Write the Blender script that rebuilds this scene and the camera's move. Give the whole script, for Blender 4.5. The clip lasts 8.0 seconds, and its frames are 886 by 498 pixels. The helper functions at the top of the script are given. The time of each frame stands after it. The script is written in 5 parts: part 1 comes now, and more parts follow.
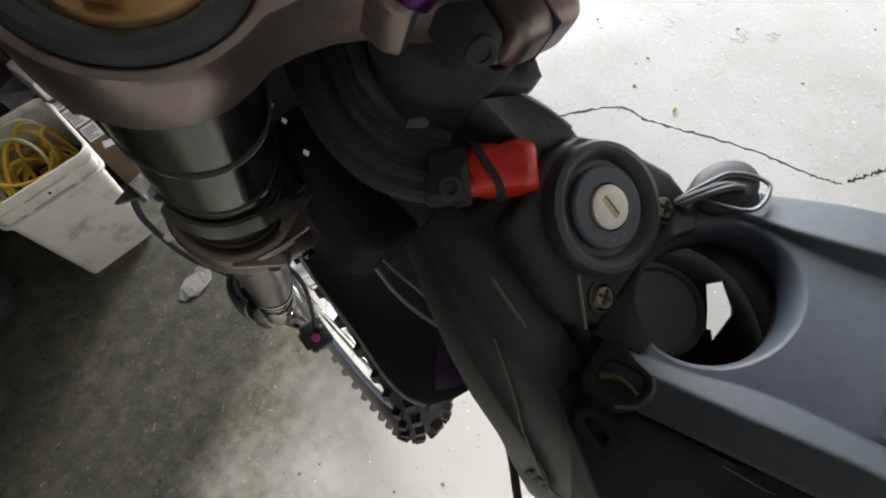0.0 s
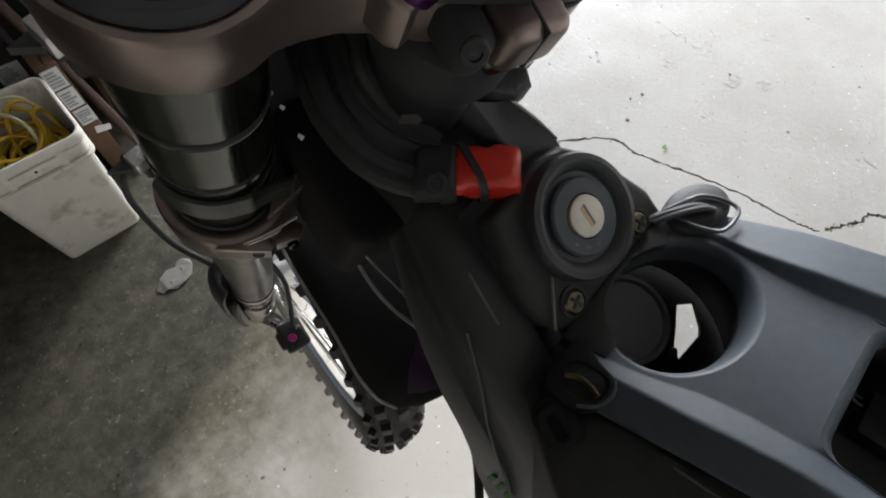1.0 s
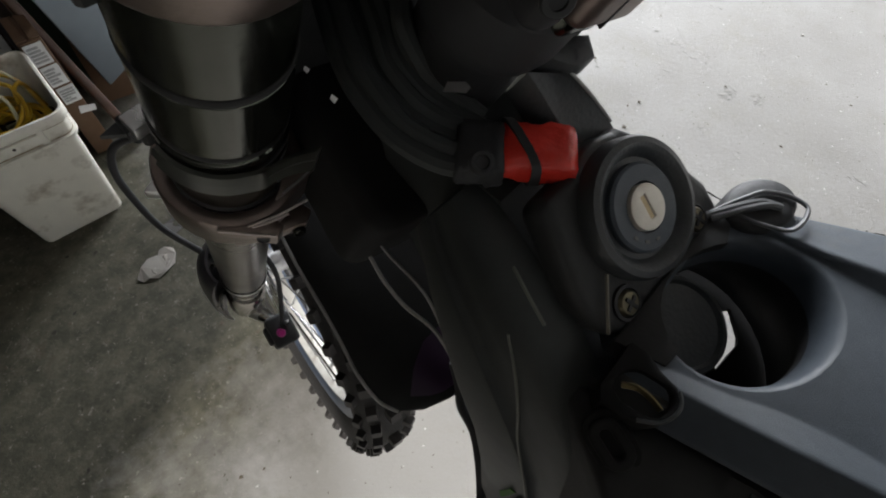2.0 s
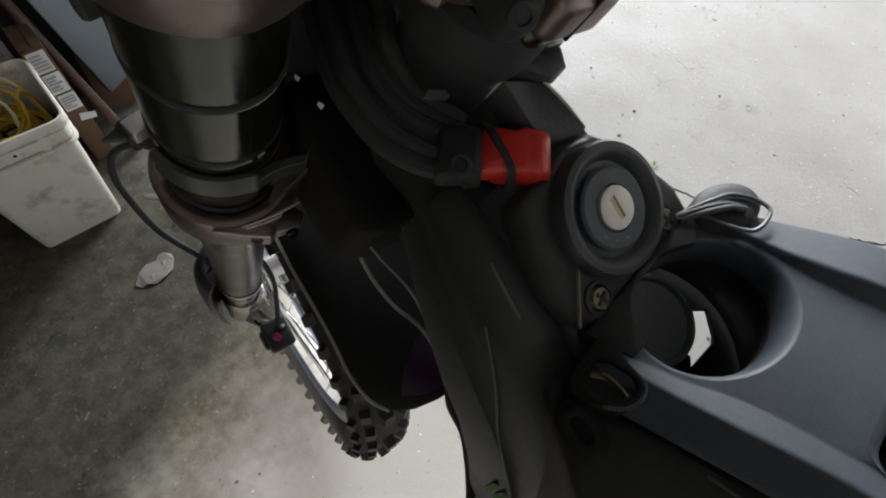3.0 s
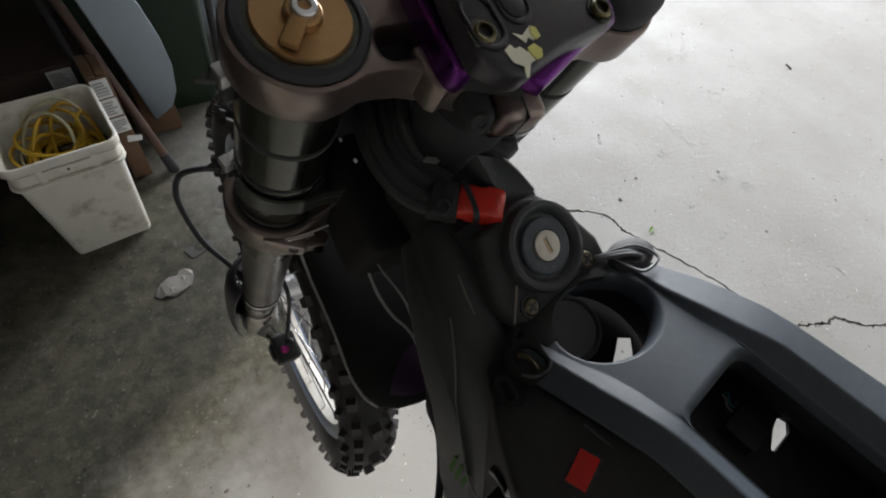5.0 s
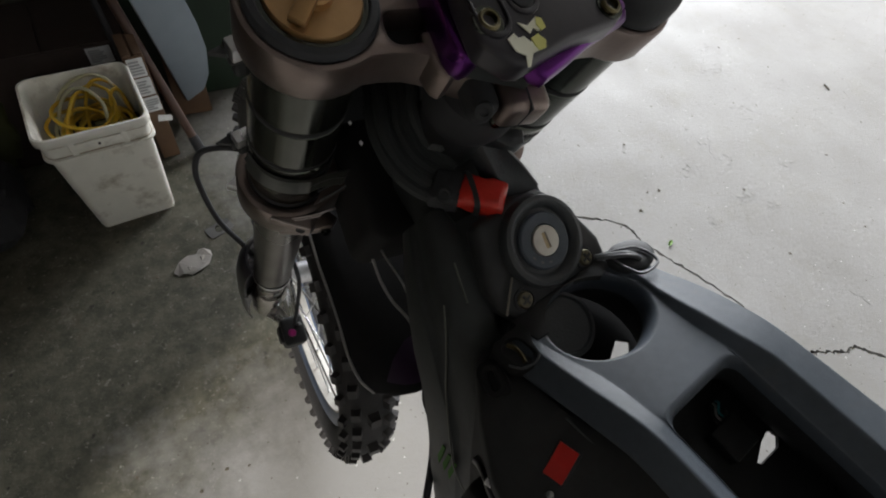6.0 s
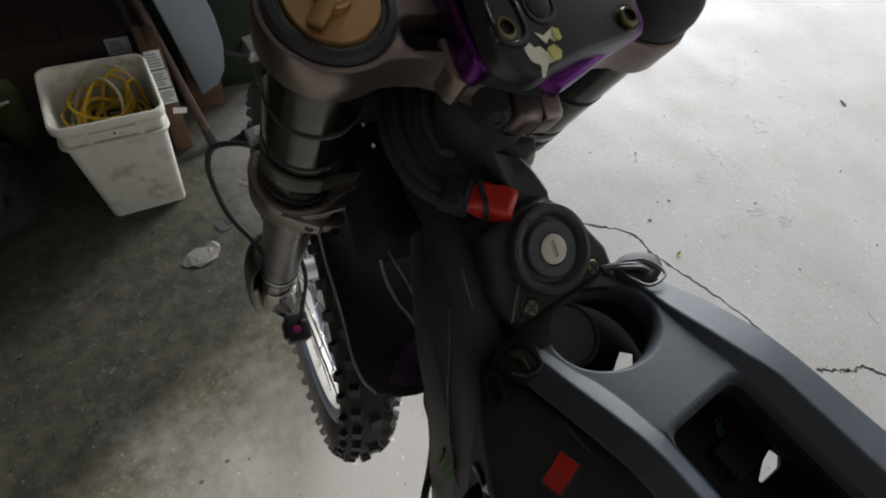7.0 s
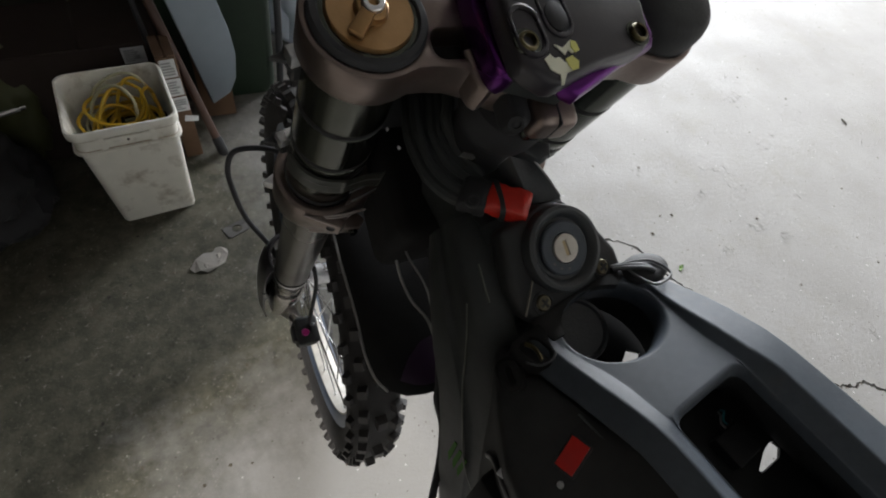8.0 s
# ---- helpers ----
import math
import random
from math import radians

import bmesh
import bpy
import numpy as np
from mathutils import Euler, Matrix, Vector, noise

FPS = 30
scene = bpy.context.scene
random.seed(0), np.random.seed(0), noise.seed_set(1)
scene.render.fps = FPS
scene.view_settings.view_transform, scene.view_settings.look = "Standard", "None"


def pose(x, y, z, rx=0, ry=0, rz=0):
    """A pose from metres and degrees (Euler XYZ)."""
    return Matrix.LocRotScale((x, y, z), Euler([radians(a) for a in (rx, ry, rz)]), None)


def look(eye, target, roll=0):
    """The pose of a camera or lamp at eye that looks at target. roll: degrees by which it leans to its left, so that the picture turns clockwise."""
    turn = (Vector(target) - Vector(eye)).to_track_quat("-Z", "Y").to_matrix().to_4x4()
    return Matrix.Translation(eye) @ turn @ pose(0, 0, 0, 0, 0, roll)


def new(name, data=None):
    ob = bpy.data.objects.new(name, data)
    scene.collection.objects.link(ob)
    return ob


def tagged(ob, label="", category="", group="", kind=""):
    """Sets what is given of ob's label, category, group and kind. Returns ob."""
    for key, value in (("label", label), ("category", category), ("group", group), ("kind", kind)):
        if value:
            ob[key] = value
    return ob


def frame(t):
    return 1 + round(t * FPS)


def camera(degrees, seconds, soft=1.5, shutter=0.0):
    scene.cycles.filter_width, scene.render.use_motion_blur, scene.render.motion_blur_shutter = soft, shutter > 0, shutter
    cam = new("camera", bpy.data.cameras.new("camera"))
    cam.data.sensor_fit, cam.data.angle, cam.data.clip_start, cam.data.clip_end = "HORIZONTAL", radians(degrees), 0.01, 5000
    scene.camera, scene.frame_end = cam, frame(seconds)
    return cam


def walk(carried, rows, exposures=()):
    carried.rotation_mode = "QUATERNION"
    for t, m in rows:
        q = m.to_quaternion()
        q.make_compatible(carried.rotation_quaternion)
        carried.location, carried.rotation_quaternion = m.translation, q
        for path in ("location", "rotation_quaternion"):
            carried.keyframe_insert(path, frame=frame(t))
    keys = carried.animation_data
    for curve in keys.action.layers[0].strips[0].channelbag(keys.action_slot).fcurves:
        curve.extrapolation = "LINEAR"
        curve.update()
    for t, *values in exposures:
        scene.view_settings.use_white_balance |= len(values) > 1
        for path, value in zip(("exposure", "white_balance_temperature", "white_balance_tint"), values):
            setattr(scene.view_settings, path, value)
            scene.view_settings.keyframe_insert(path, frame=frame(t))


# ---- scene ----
# Axes: +y is the way the motorcycle points, +x its right side, the floor is z = 0.
cam = camera(82.55, 8.0, soft=2.0, shutter=0.0)
PATH = [
    (0.0, -0.1085, -0.0072, 1.0679, 28.95, 2.12, -49.96),
    (0.5, -0.1283, -0.0215, 1.0774, 29.70, 1.08, -46.67),
    (1.0, -0.1150, -0.0153, 1.0693, 30.94, -1.63, -46.64),
    (1.5, -0.1216, 0.0003, 1.0570, 30.68, -2.95, -46.08),
    (1.7, -0.1218, 0.0025, 1.0510, 30.74, -3.66, -45.59),
    (2.8, -0.1218, -0.0024, 1.0456, 31.27, -4.88, -45.56),
    (3.0, -0.1237, -0.0072, 1.0547, 31.93, -4.51, -45.48),
    (3.5, -0.1141, -0.0353, 1.0610, 33.27, -5.32, -45.23),
    (4.0, -0.1496, -0.0317, 1.0795, 33.67, -5.56, -43.28),
    (4.5, -0.1504, -0.0365, 1.0861, 35.61, -6.59, -41.99),
    (4.7, -0.1600, -0.0435, 1.1107, 36.87, -6.61, -41.69),
    (5.8, -0.1479, -0.0614, 1.1173, 36.03, -7.22, -36.54),
    (6.0, -0.1539, -0.0633, 1.1144, 36.21, -7.52, -35.98),
    (6.5, -0.1555, -0.0618, 1.1100, 36.04, -7.93, -34.63),
    (7.0, -0.1540, -0.0623, 1.1159, 36.06, -8.23, -33.68),
    (7.5, -0.1625, -0.0622, 1.1129, 36.56, -8.85, -33.13),
    (8.0, -0.1712, -0.0698, 1.1222, 37.34, -8.66, -32.84),
]
walk(cam, [(t, pose(x, y, z, rx, ry, rz)) for t, x, y, z, rx, ry, rz in PATH],
     exposures=[(0.0, 0.84), (0.6, 0.72), (1.1, 0.50), (1.5, 0.22), (3.0, 0.36), (3.5, 0.46), (4.5, 0.28), (6.0, 0.02), (8.0, 0.04)])

# ---- world, sun and daylight ----
world = bpy.data.worlds.new("garage_daylight")
scene.world = world
world.use_nodes = True
wn = world.node_tree
sky = wn.nodes.new("ShaderNodeTexSky")
sky.sky_type, sky.sun_disc = "NISHITA", False
SUN_UP, SUN_WEST = 31.0, 67.0  # height, and degrees from south to west
sky.sun_elevation, sky.sun_rotation = radians(SUN_UP), radians(180 + SUN_WEST)
wn.nodes["Background"].inputs["Strength"].default_value = 0.06
wn.links.new(sky.outputs["Color"], wn.nodes["Background"].inputs["Color"])
# a hazy sun, let in low by an added unseen doorway, that reaches the floor alone
sun_data = bpy.data.lights.new("hazy_sun", "SUN")
sun_data.energy, sun_data.angle, sun_data.color = 5.0, radians(1.6), (1.0, 0.965, 0.91)
sun = new("hazy_sun", sun_data)
flat = math.cos(radians(SUN_UP))
sun.matrix_world = look((-4 * flat * math.sin(radians(SUN_WEST)), -4 * flat * math.cos(radians(SUN_WEST)), 4 * math.sin(radians(SUN_UP))), (0, 0, 0))


def area_lamp(name, m, sx, sy, watts, color):
    data = bpy.data.lights.new(name, "AREA")
    data.shape, data.size, data.size_y, data.energy, data.color = "RECTANGLE", sx, sy, watts, color
    ob = new(name, data)
    ob.matrix_world = m
    return ob


# the sky's light before the wide front door
area_lamp("door_daylight", look((5.0, 5.6, 2.7), (2.6, 0.0, 0.6)), 9.5, 4.0, 2600, (0.962, 0.985, 1.025))

# ---- materials ----
def mat(name, color, rough=0.5, metal=0.0, vary=0.15, scale=60.0, bump=0.0, bump_scale=None, rough_vary=0.1, coat=0.0, dirt=None, dirt_amount=0.0, dirt_scale=12.0, spec=0.5):
    """A surface with variation at two scales, fine relief and, where given, a second colour of dirt or wear in patches."""
    m = bpy.data.materials.new(name)
    m.use_nodes = True
    t = m.node_tree
    bs = t.nodes["Principled BSDF"]
    co = t.nodes.new("ShaderNodeTexCoord")
    fine = t.nodes.new("ShaderNodeTexNoise")
    fine.inputs["Scale"].default_value, fine.inputs["Detail"].default_value = scale, 6
    broad = t.nodes.new("ShaderNodeTexNoise")
    broad.inputs["Scale"].default_value, broad.inputs["Detail"].default_value = scale / 9, 4
    for k in (fine, broad):
        t.links.new(co.outputs["Object"], k.inputs["Vector"])
    mixn = t.nodes.new("ShaderNodeMath")
    mixn.operation = "ADD"
    t.links.new(fine.outputs["Fac"], mixn.inputs[0])
    t.links.new(broad.outputs["Fac"], mixn.inputs[1])
    val = t.nodes.new("ShaderNodeMapRange")
    val.inputs["From Min"].default_value, val.inputs["From Max"].default_value = 0.6, 1.4
    val.inputs["To Min"].default_value, val.inputs["To Max"].default_value = 1 - vary, 1 + vary
    t.links.new(mixn.outputs[0], val.inputs["Value"])
    base = t.nodes.new("ShaderNodeMix")
    base.data_type, base.blend_type = "RGBA", "MULTIPLY"
    base.inputs["Factor"].default_value = 1
    base.inputs["A"].default_value = (*color, 1)
    t.links.new(val.outputs["Result"], base.inputs["B"])
    out = base.outputs["Result"]
    if dirt:
        patch = t.nodes.new("ShaderNodeTexNoise")
        patch.inputs["Scale"].default_value, patch.inputs["Detail"].default_value, patch.inputs["Roughness"].default_value = dirt_scale, 8, 0.65
        t.links.new(co.outputs["Object"], patch.inputs["Vector"])
        ramp = t.nodes.new("ShaderNodeMapRange")
        ramp.inputs["From Min"].default_value, ramp.inputs["From Max"].default_value = 0.62 - 0.3 * dirt_amount, 0.8 - 0.2 * dirt_amount
        t.links.new(patch.outputs["Fac"], ramp.inputs["Value"])
        over = t.nodes.new("ShaderNodeMix")
        over.data_type = "RGBA"
        t.links.new(ramp.outputs["Result"], over.inputs["Factor"])
        t.links.new(out, over.inputs["A"])
        over.inputs["B"].default_value = (*dirt, 1)
        out = over.outputs["Result"]
    t.links.new(out, bs.inputs["Base Color"])
    rr = t.nodes.new("ShaderNodeMapRange")
    rr.inputs["From Min"].default_value, rr.inputs["From Max"].default_value = 0.3, 0.7
    rr.inputs["To Min"].default_value, rr.inputs["To Max"].default_value = max(0.03, rough - rough_vary), min(1, rough + rough_vary)
    t.links.new(broad.outputs["Fac"], rr.inputs["Value"])
    t.links.new(rr.outputs["Result"], bs.inputs["Roughness"])
    bs.inputs["Metallic"].default_value = metal
    bs.inputs["Coat Weight"].default_value = coat
    bs.inputs["Specular IOR Level"].default_value = spec
    if bump:
        relief = t.nodes.new("ShaderNodeTexNoise")
        relief.inputs["Scale"].default_value, relief.inputs["Detail"].default_value = bump_scale or scale * 4, 4
        t.links.new(co.outputs["Object"], relief.inputs["Vector"])
        bn = t.nodes.new("ShaderNodeBump")
        bn.inputs["Strength"].default_value, bn.inputs["Distance"].default_value = bump, 0.002
        t.links.new(relief.outputs["Fac"], bn.inputs["Height"])
        t.links.new(bn.outputs["Normal"], bs.inputs["Normal"])
    return m


M = {
    "fork_black": mat("anodised_fork_tube", (0.075, 0.080, 0.068), 0.16, 0.92, 0.2, 80, 0.05),
    "clamp": mat("bronze_grey_anodised_clamp", (0.23, 0.185, 0.165), 0.33, 0.85, 0.15, 90, 0.08, dirt=(0.08, 0.06, 0.05), dirt_amount=0.1),
    "sleeve": mat("brushed_grey_sleeve", (0.15, 0.142, 0.13), 0.32, 0.8, 0.12, 90, 0.04),
    "chip": mat("spalled_concrete_flakes", (0.27, 0.262, 0.246), 0.85, 0, 0.2, 90),
    "gold": mat("gold_anodised_cap", (0.36, 0.215, 0.095), 0.42, 0.85, 0.15, 120, 0.06),
    "silver": mat("bare_alloy", (0.68, 0.68, 0.69), 0.3, 0.95, 0.12, 150, 0.05, dirt=(0.2, 0.18, 0.15), dirt_amount=0.1),
    "steel": mat("zinc_steel_bolt", (0.11, 0.098, 0.066), 0.35, 0.9, 0.2, 200, 0.1, dirt=(0.15, 0.11, 0.06), dirt_amount=0.25),
    "brass": mat("dull_yellow_fastener", (0.12, 0.1, 0.05), 0.36, 0.85, 0.25, 300, 0.15),
    "stanchion": mat("ground_steel_stanchion", (0.42, 0.4, 0.37), 0.22, 0.95, 0.1, 90),
    "rubber": mat("black_rubber", (0.033, 0.034, 0.0362), 0.6, 0, 0.25, 90, 0.08, spec=0.25),
    "plastic": mat("black_satin_plastic", (0.035, 0.0365, 0.0375), 0.5, 0, 0.2, 120, 0.08, spec=0.2),
    "gloss": mat("black_gloss_plastic", (0.026, 0.024, 0.029), 0.3, 0, 0.2, 60, 0.05),
    "deck": mat("grey_black_grained_plastic", (0.060, 0.0725, 0.088), 0.54, 0, 0.15, 250, 0.12, 2600, dirt=(0.09, 0.09, 0.09), dirt_amount=0.05, dirt_scale=30, spec=0.36),
    "frame": mat("black_powder_coat", (0.037, 0.0405, 0.040), 0.52, 0.0, 0.25, 70, 0.08, 900, spec=0.16),
    "collar": mat("dark_blue_grey_plastic", (0.036, 0.040, 0.043), 0.45, 0, 0.15, 160, 0.15),
    "ink": mat("grey_print", (0.12, 0.12, 0.12), 0.5),
    "red_tape": mat("red_vinyl_tape", (0.62, 0.035, 0.024), 0.16, 0, 0.12, 140, 0.6, 200, coat=0.5),
    "red": mat("red_rocker_plastic", (0.5, 0.012, 0.008), 0.35, 0, 0.1, 90),
    "purple": mat("purple_anodised", (0.105, 0.018, 0.15), 0.24, 0.85, 0.15, 90, 0.05),
    "fender_purple": mat("dark_purple_film", (0.026, 0.009, 0.032), 0.4, 0, 0.2, 60),
    "white_film": mat("worn_white_sticker", (0.75, 0.75, 0.6), 0.4, 0, 0.1, 80, dirt=(0.3, 0.3, 0.1), dirt_amount=0.2, dirt_scale=60),
    "yellow_film": mat("worn_yellow_sticker", (0.6, 0.58, 0.16), 0.4, 0, 0.1, 80, dirt=(0.25, 0.22, 0.08), dirt_amount=0.2, dirt_scale=90),
    "lip": mat("worn_plastic_edge", (0.16, 0.145, 0.115), 0.5, 0, 0.3, 90),
    "barrel": mat("cream_grey_lock_barrel", (0.56, 0.53, 0.47), 0.4, 0.25, 0.12, 200, 0.06, dirt=(0.3, 0.26, 0.2), dirt_amount=0.15, dirt_scale=80),
    "green": mat("green_decal", (0.04, 0.12, 0.015), 0.75, 0, 0.3, 200, spec=0.1, dirt=(0.03, 0.05, 0.02), dirt_amount=0.3, dirt_scale=90),
    "pink": mat("magenta_fitting", (0.6, 0.05, 0.3), 0.35, 0.5, 0.1, 90),
    "tyre": mat("dusty_tyre_rubber", (0.022, 0.021, 0.021), 0.8, 0, 0.3, 60, 0.3, 400, dirt=(0.075, 0.065, 0.06), dirt_amount=0.35, dirt_scale=40),
    "carcass": mat("dark_tyre_carcass", (0.012, 0.011, 0.011), 0.8, 0, 0.3, 60, 0.3, 400, dirt=(0.018, 0.016, 0.015), dirt_amount=0.25, dirt_scale=40),
    "knob": mat("dusty_tread_blocks", (0.030, 0.027, 0.026), 0.6, 0, 0.35, 90, 0.2, 400, dirt=(0.06, 0.052, 0.048), dirt_amount=0.35, dirt_scale=120),
    "rim": mat("blue_grey_rim", (0.15, 0.19, 0.27), 0.36, 0.85, 0.12, 60, 0.05),
    "teal": mat("teal_wire", (0.03, 0.28, 0.3), 0.45),
    "bucket": mat("white_pail_plastic", (0.74, 0.725, 0.655), 0.42, 0, 0.08, 30, 0.08, 90, dirt=(0.30, 0.255, 0.19), dirt_amount=0.27, dirt_scale=13),
    "cord": mat("yellow_extension_cord", (0.5, 0.31, 0.015), 0.45, 0, 0.15, 50, dirt=(0.3, 0.2, 0.03), dirt_amount=0.15, dirt_scale=40),
    "cord_pale": mat("pale_hose", (0.45, 0.43, 0.28), 0.5, 0, 0.15, 50),
    "stain": mat("brown_stain", (0.36, 0.29, 0.2), 0.6, 0, 0.4, 60, dirt=(0.58, 0.56, 0.51), dirt_amount=0.5, dirt_scale=60),
    "card": mat("brown_cardboard", (0.115, 0.066, 0.037), 0.85, 0, 0.15, 40, 0.2, 200, dirt=(0.12, 0.07, 0.04), dirt_amount=0.2),
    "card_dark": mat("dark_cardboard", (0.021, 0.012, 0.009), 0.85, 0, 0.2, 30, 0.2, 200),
    "label": mat("white_label_paper", (0.55, 0.56, 0.57), 0.6, 0, 0.08, 40),
    "print": mat("black_label_print", (0.27, 0.27, 0.28), 0.7),
    "wood": mat("reddish_wooden_pole", (0.062, 0.030, 0.019), 0.5, 0, 0.25, 40, 0.15, 160),
    "foam": mat("pale_blue_white_panel", (0.22, 0.26, 0.30), 0.6, 0, 0.06, 25, 0.1, 60),
    "pale_blue": mat("pale_blue_plastic", (0.52, 0.58, 0.66), 0.5, 0, 0.12, 25, 0.2, 60),
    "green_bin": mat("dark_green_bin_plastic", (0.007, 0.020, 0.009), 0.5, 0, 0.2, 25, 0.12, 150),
    "bag": mat("yellow_green_sack", (0.045, 0.05, 0.014), 0.55, 0, 0.5, 14, 0.3, 40),
    "dark": mat("black_cloth", (0.012, 0.012, 0.014), 0.8, 0, 0.3, 20, 0.3, 60),
    "paper": mat("crumpled_white_paper", (0.5, 0.475, 0.44), 0.8, 0, 0.08, 60, 0.2, 90),
    "leaf": mat("green_leaf", (0.16, 0.3, 0.04), 0.5, 0, 0.3, 150),
    "leaf_dry": mat("grey_brown_debris", (0.09, 0.075, 0.055), 0.85, 0, 0.4, 150),
    "earth": mat("pale_dusty_earth", (0.19, 0.16, 0.12), 0.9, 0, 0.4, 60),
    # corner walls carry their shade in the colour; the pale copy bounces light
    "wall": mat("shade_dark_wall", (0.055, 0.05, 0.043), 0.85, 0, 0.15, 8, 0.1, 60),
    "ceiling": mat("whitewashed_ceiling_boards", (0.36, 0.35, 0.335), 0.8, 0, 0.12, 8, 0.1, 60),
    "wall_pale": mat("bounce_pale_wall", (0.36, 0.35, 0.33), 0.85, 0, 0.12, 8, 0.1, 60),
    "olive": mat("rubbed_olive_edge", (0.085, 0.090, 0.075), 0.5, 0, 0.4, 60),
    "deep_black": mat("dull_black_moulding", (0.017, 0.017, 0.0172), 0.8, 0, 0.2, 60, spec=0.1),
    "loop": mat("dull_grey_wire", (0.11, 0.115, 0.12), 0.42, 0.2, 0.2, 200),
    "edge_metal": mat("worn_bare_edge", (0.5, 0.44, 0.41), 0.4, 0.5, 0.25, 200),
    "rim_bed": mat("sunlit_rim_bed", (0.50, 0.48, 0.44), 0.5, 0.4, 0.2, 60, 0.05),
    "keyway": mat("tan_keyway", (0.42, 0.33, 0.19), 0.45, 0.3, 0.25, 300, 0.1),
    "wire_grey": mat("grey_wire_sheath", (0.30, 0.30, 0.29), 0.4, 0, 0.15, 200),
    "matt": mat("matt_black_plastic", (0.034, 0.0345, 0.035), 0.7, 0, 0.25, 90, 0.1, spec=0.15),
    "strap": mat("dark_olive_moulding", (0.075, 0.078, 0.069), 0.35, 0.35, 0.15, 90, 0.05),
    "film_clear": mat("grey_gasket_film", (0.10, 0.097, 0.095), 0.3, 0, 0.1, 60),
}


def floor_material():
    """Worn, dusty concrete: pale grey with pits, scuffs, and patches of grime and painted shade on the workshop side.
    """
    m = bpy.data.materials.new("worn_concrete_floor")
    m.use_nodes = True
    t = m.node_tree
    bs = t.nodes["Principled BSDF"]
    co = t.nodes.new("ShaderNodeTexCoord")

    def noise_at(s, detail=6, rough=0.55):
        k = t.nodes.new("ShaderNodeTexNoise")
        k.inputs["Scale"].default_value, k.inputs["Detail"].default_value, k.inputs["Roughness"].default_value = s, detail, rough
        t.links.new(co.outputs["Object"], k.inputs["Vector"])
        return k.outputs["Fac"]

    def span(v, a, b, c=0.0, d=1.0):
        k = t.nodes.new("ShaderNodeMapRange")
        k.inputs["From Min"].default_value, k.inputs["From Max"].default_value, k.inputs["To Min"].default_value, k.inputs["To Max"].default_value = a, b, c, d
        t.links.new(v, k.inputs["Value"])
        return k.outputs["Result"]

    def mixed(fac, a, b, mode="MIX"):
        k = t.nodes.new("ShaderNodeMix")
        k.data_type, k.blend_type = "RGBA", mode
        for v, s in ((fac, "Factor"), (a, "A"), (b, "B")):
            if isinstance(v, (tuple, float)):
                k.inputs[s].default_value = v
            else:
                t.links.new(v, k.inputs[s])
        return k.outputs["Result"]

    def specks(s, size, share):
        """Scattered round specks: cells of which a share carries one."""
        k = t.nodes.new("ShaderNodeTexVoronoi")
        k.inputs["Scale"].default_value = s
        t.links.new(bent, k.inputs["Vector"])
        dot = span(k.outputs["Distance"], size * 0.75, size, 1.0, 0.0)
        pick = t.nodes.new("ShaderNodeSeparateColor")
        t.links.new(k.outputs["Color"], pick.inputs[0])
        few = span(pick.outputs[0], share, share + 0.02, 1.0, 0.0)
        both = t.nodes.new("ShaderNodeMath")
        both.operation = "MULTIPLY"
        t.links.new(dot, both.inputs[0])
        t.links.new(few, both.inputs[1])
        return both.outputs[0]

    warp = t.nodes.new("ShaderNodeTexNoise")
    warp.inputs["Scale"].default_value, warp.inputs["Detail"].default_value = 90, 3
    t.links.new(co.outputs["Object"], warp.inputs["Vector"])
    lean = t.nodes.new("ShaderNodeVectorMath")
    lean.operation = "MULTIPLY_ADD"
    lean.inputs[1].default_value = (0.012, 0.012, 0.0)
    t.links.new(warp.outputs["Color"], lean.inputs[0])
    t.links.new(co.outputs["Object"], lean.inputs[2])
    bent = lean.outputs[0]
    col = mixed(span(noise_at(1.6, 8), 0.35, 0.65), (0.240, 0.231, 0.218, 1), (0.311, 0.303, 0.293, 1))
    col = mixed(span(noise_at(5, 10, 0.75), 0.50, 0.66, 0, 0.45), col, (0.225, 0.214, 0.185, 1))
    col = mixed(span(noise_at(13, 9, 0.8), 0.58, 0.70, 0, 0.35), col, (0.205, 0.19, 0.155, 1))
    col = mixed(span(noise_at(17, 9, 0.85), 0.60, 0.70, 0, 0.35), col, (0.40, 0.396, 0.385, 1))
    col = mixed(span(noise_at(60, 6, 0.8), 0.60, 0.70, 0, 0.3), col, (0.19, 0.178, 0.15, 1))
    col = mixed(span(noise_at(420, 3, 0.7), 0.35, 0.65, 0.0, 0.24), col, (0.19, 0.182, 0.165, 1))
    pit = specks(26, 0.13, 0.07)
    grit = specks(120, 0.24, 0.035)
    col = mixed(grit, col, (0.10, 0.09, 0.07, 1))
    col = mixed(pit, col, (0.12, 0.11, 0.09, 1))
    col = mixed(specks(75, 0.20, 0.04), col, (0.48, 0.47, 0.44, 1))
    # oily grime on the storage side, its colour darkened further to paint in shade
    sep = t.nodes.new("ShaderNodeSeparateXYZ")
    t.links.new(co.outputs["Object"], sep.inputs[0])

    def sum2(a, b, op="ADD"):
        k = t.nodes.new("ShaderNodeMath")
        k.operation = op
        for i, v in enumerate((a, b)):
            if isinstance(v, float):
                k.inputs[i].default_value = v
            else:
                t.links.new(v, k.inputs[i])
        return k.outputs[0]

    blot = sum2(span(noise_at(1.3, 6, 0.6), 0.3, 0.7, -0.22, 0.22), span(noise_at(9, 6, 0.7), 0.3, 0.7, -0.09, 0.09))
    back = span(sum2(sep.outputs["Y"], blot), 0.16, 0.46)
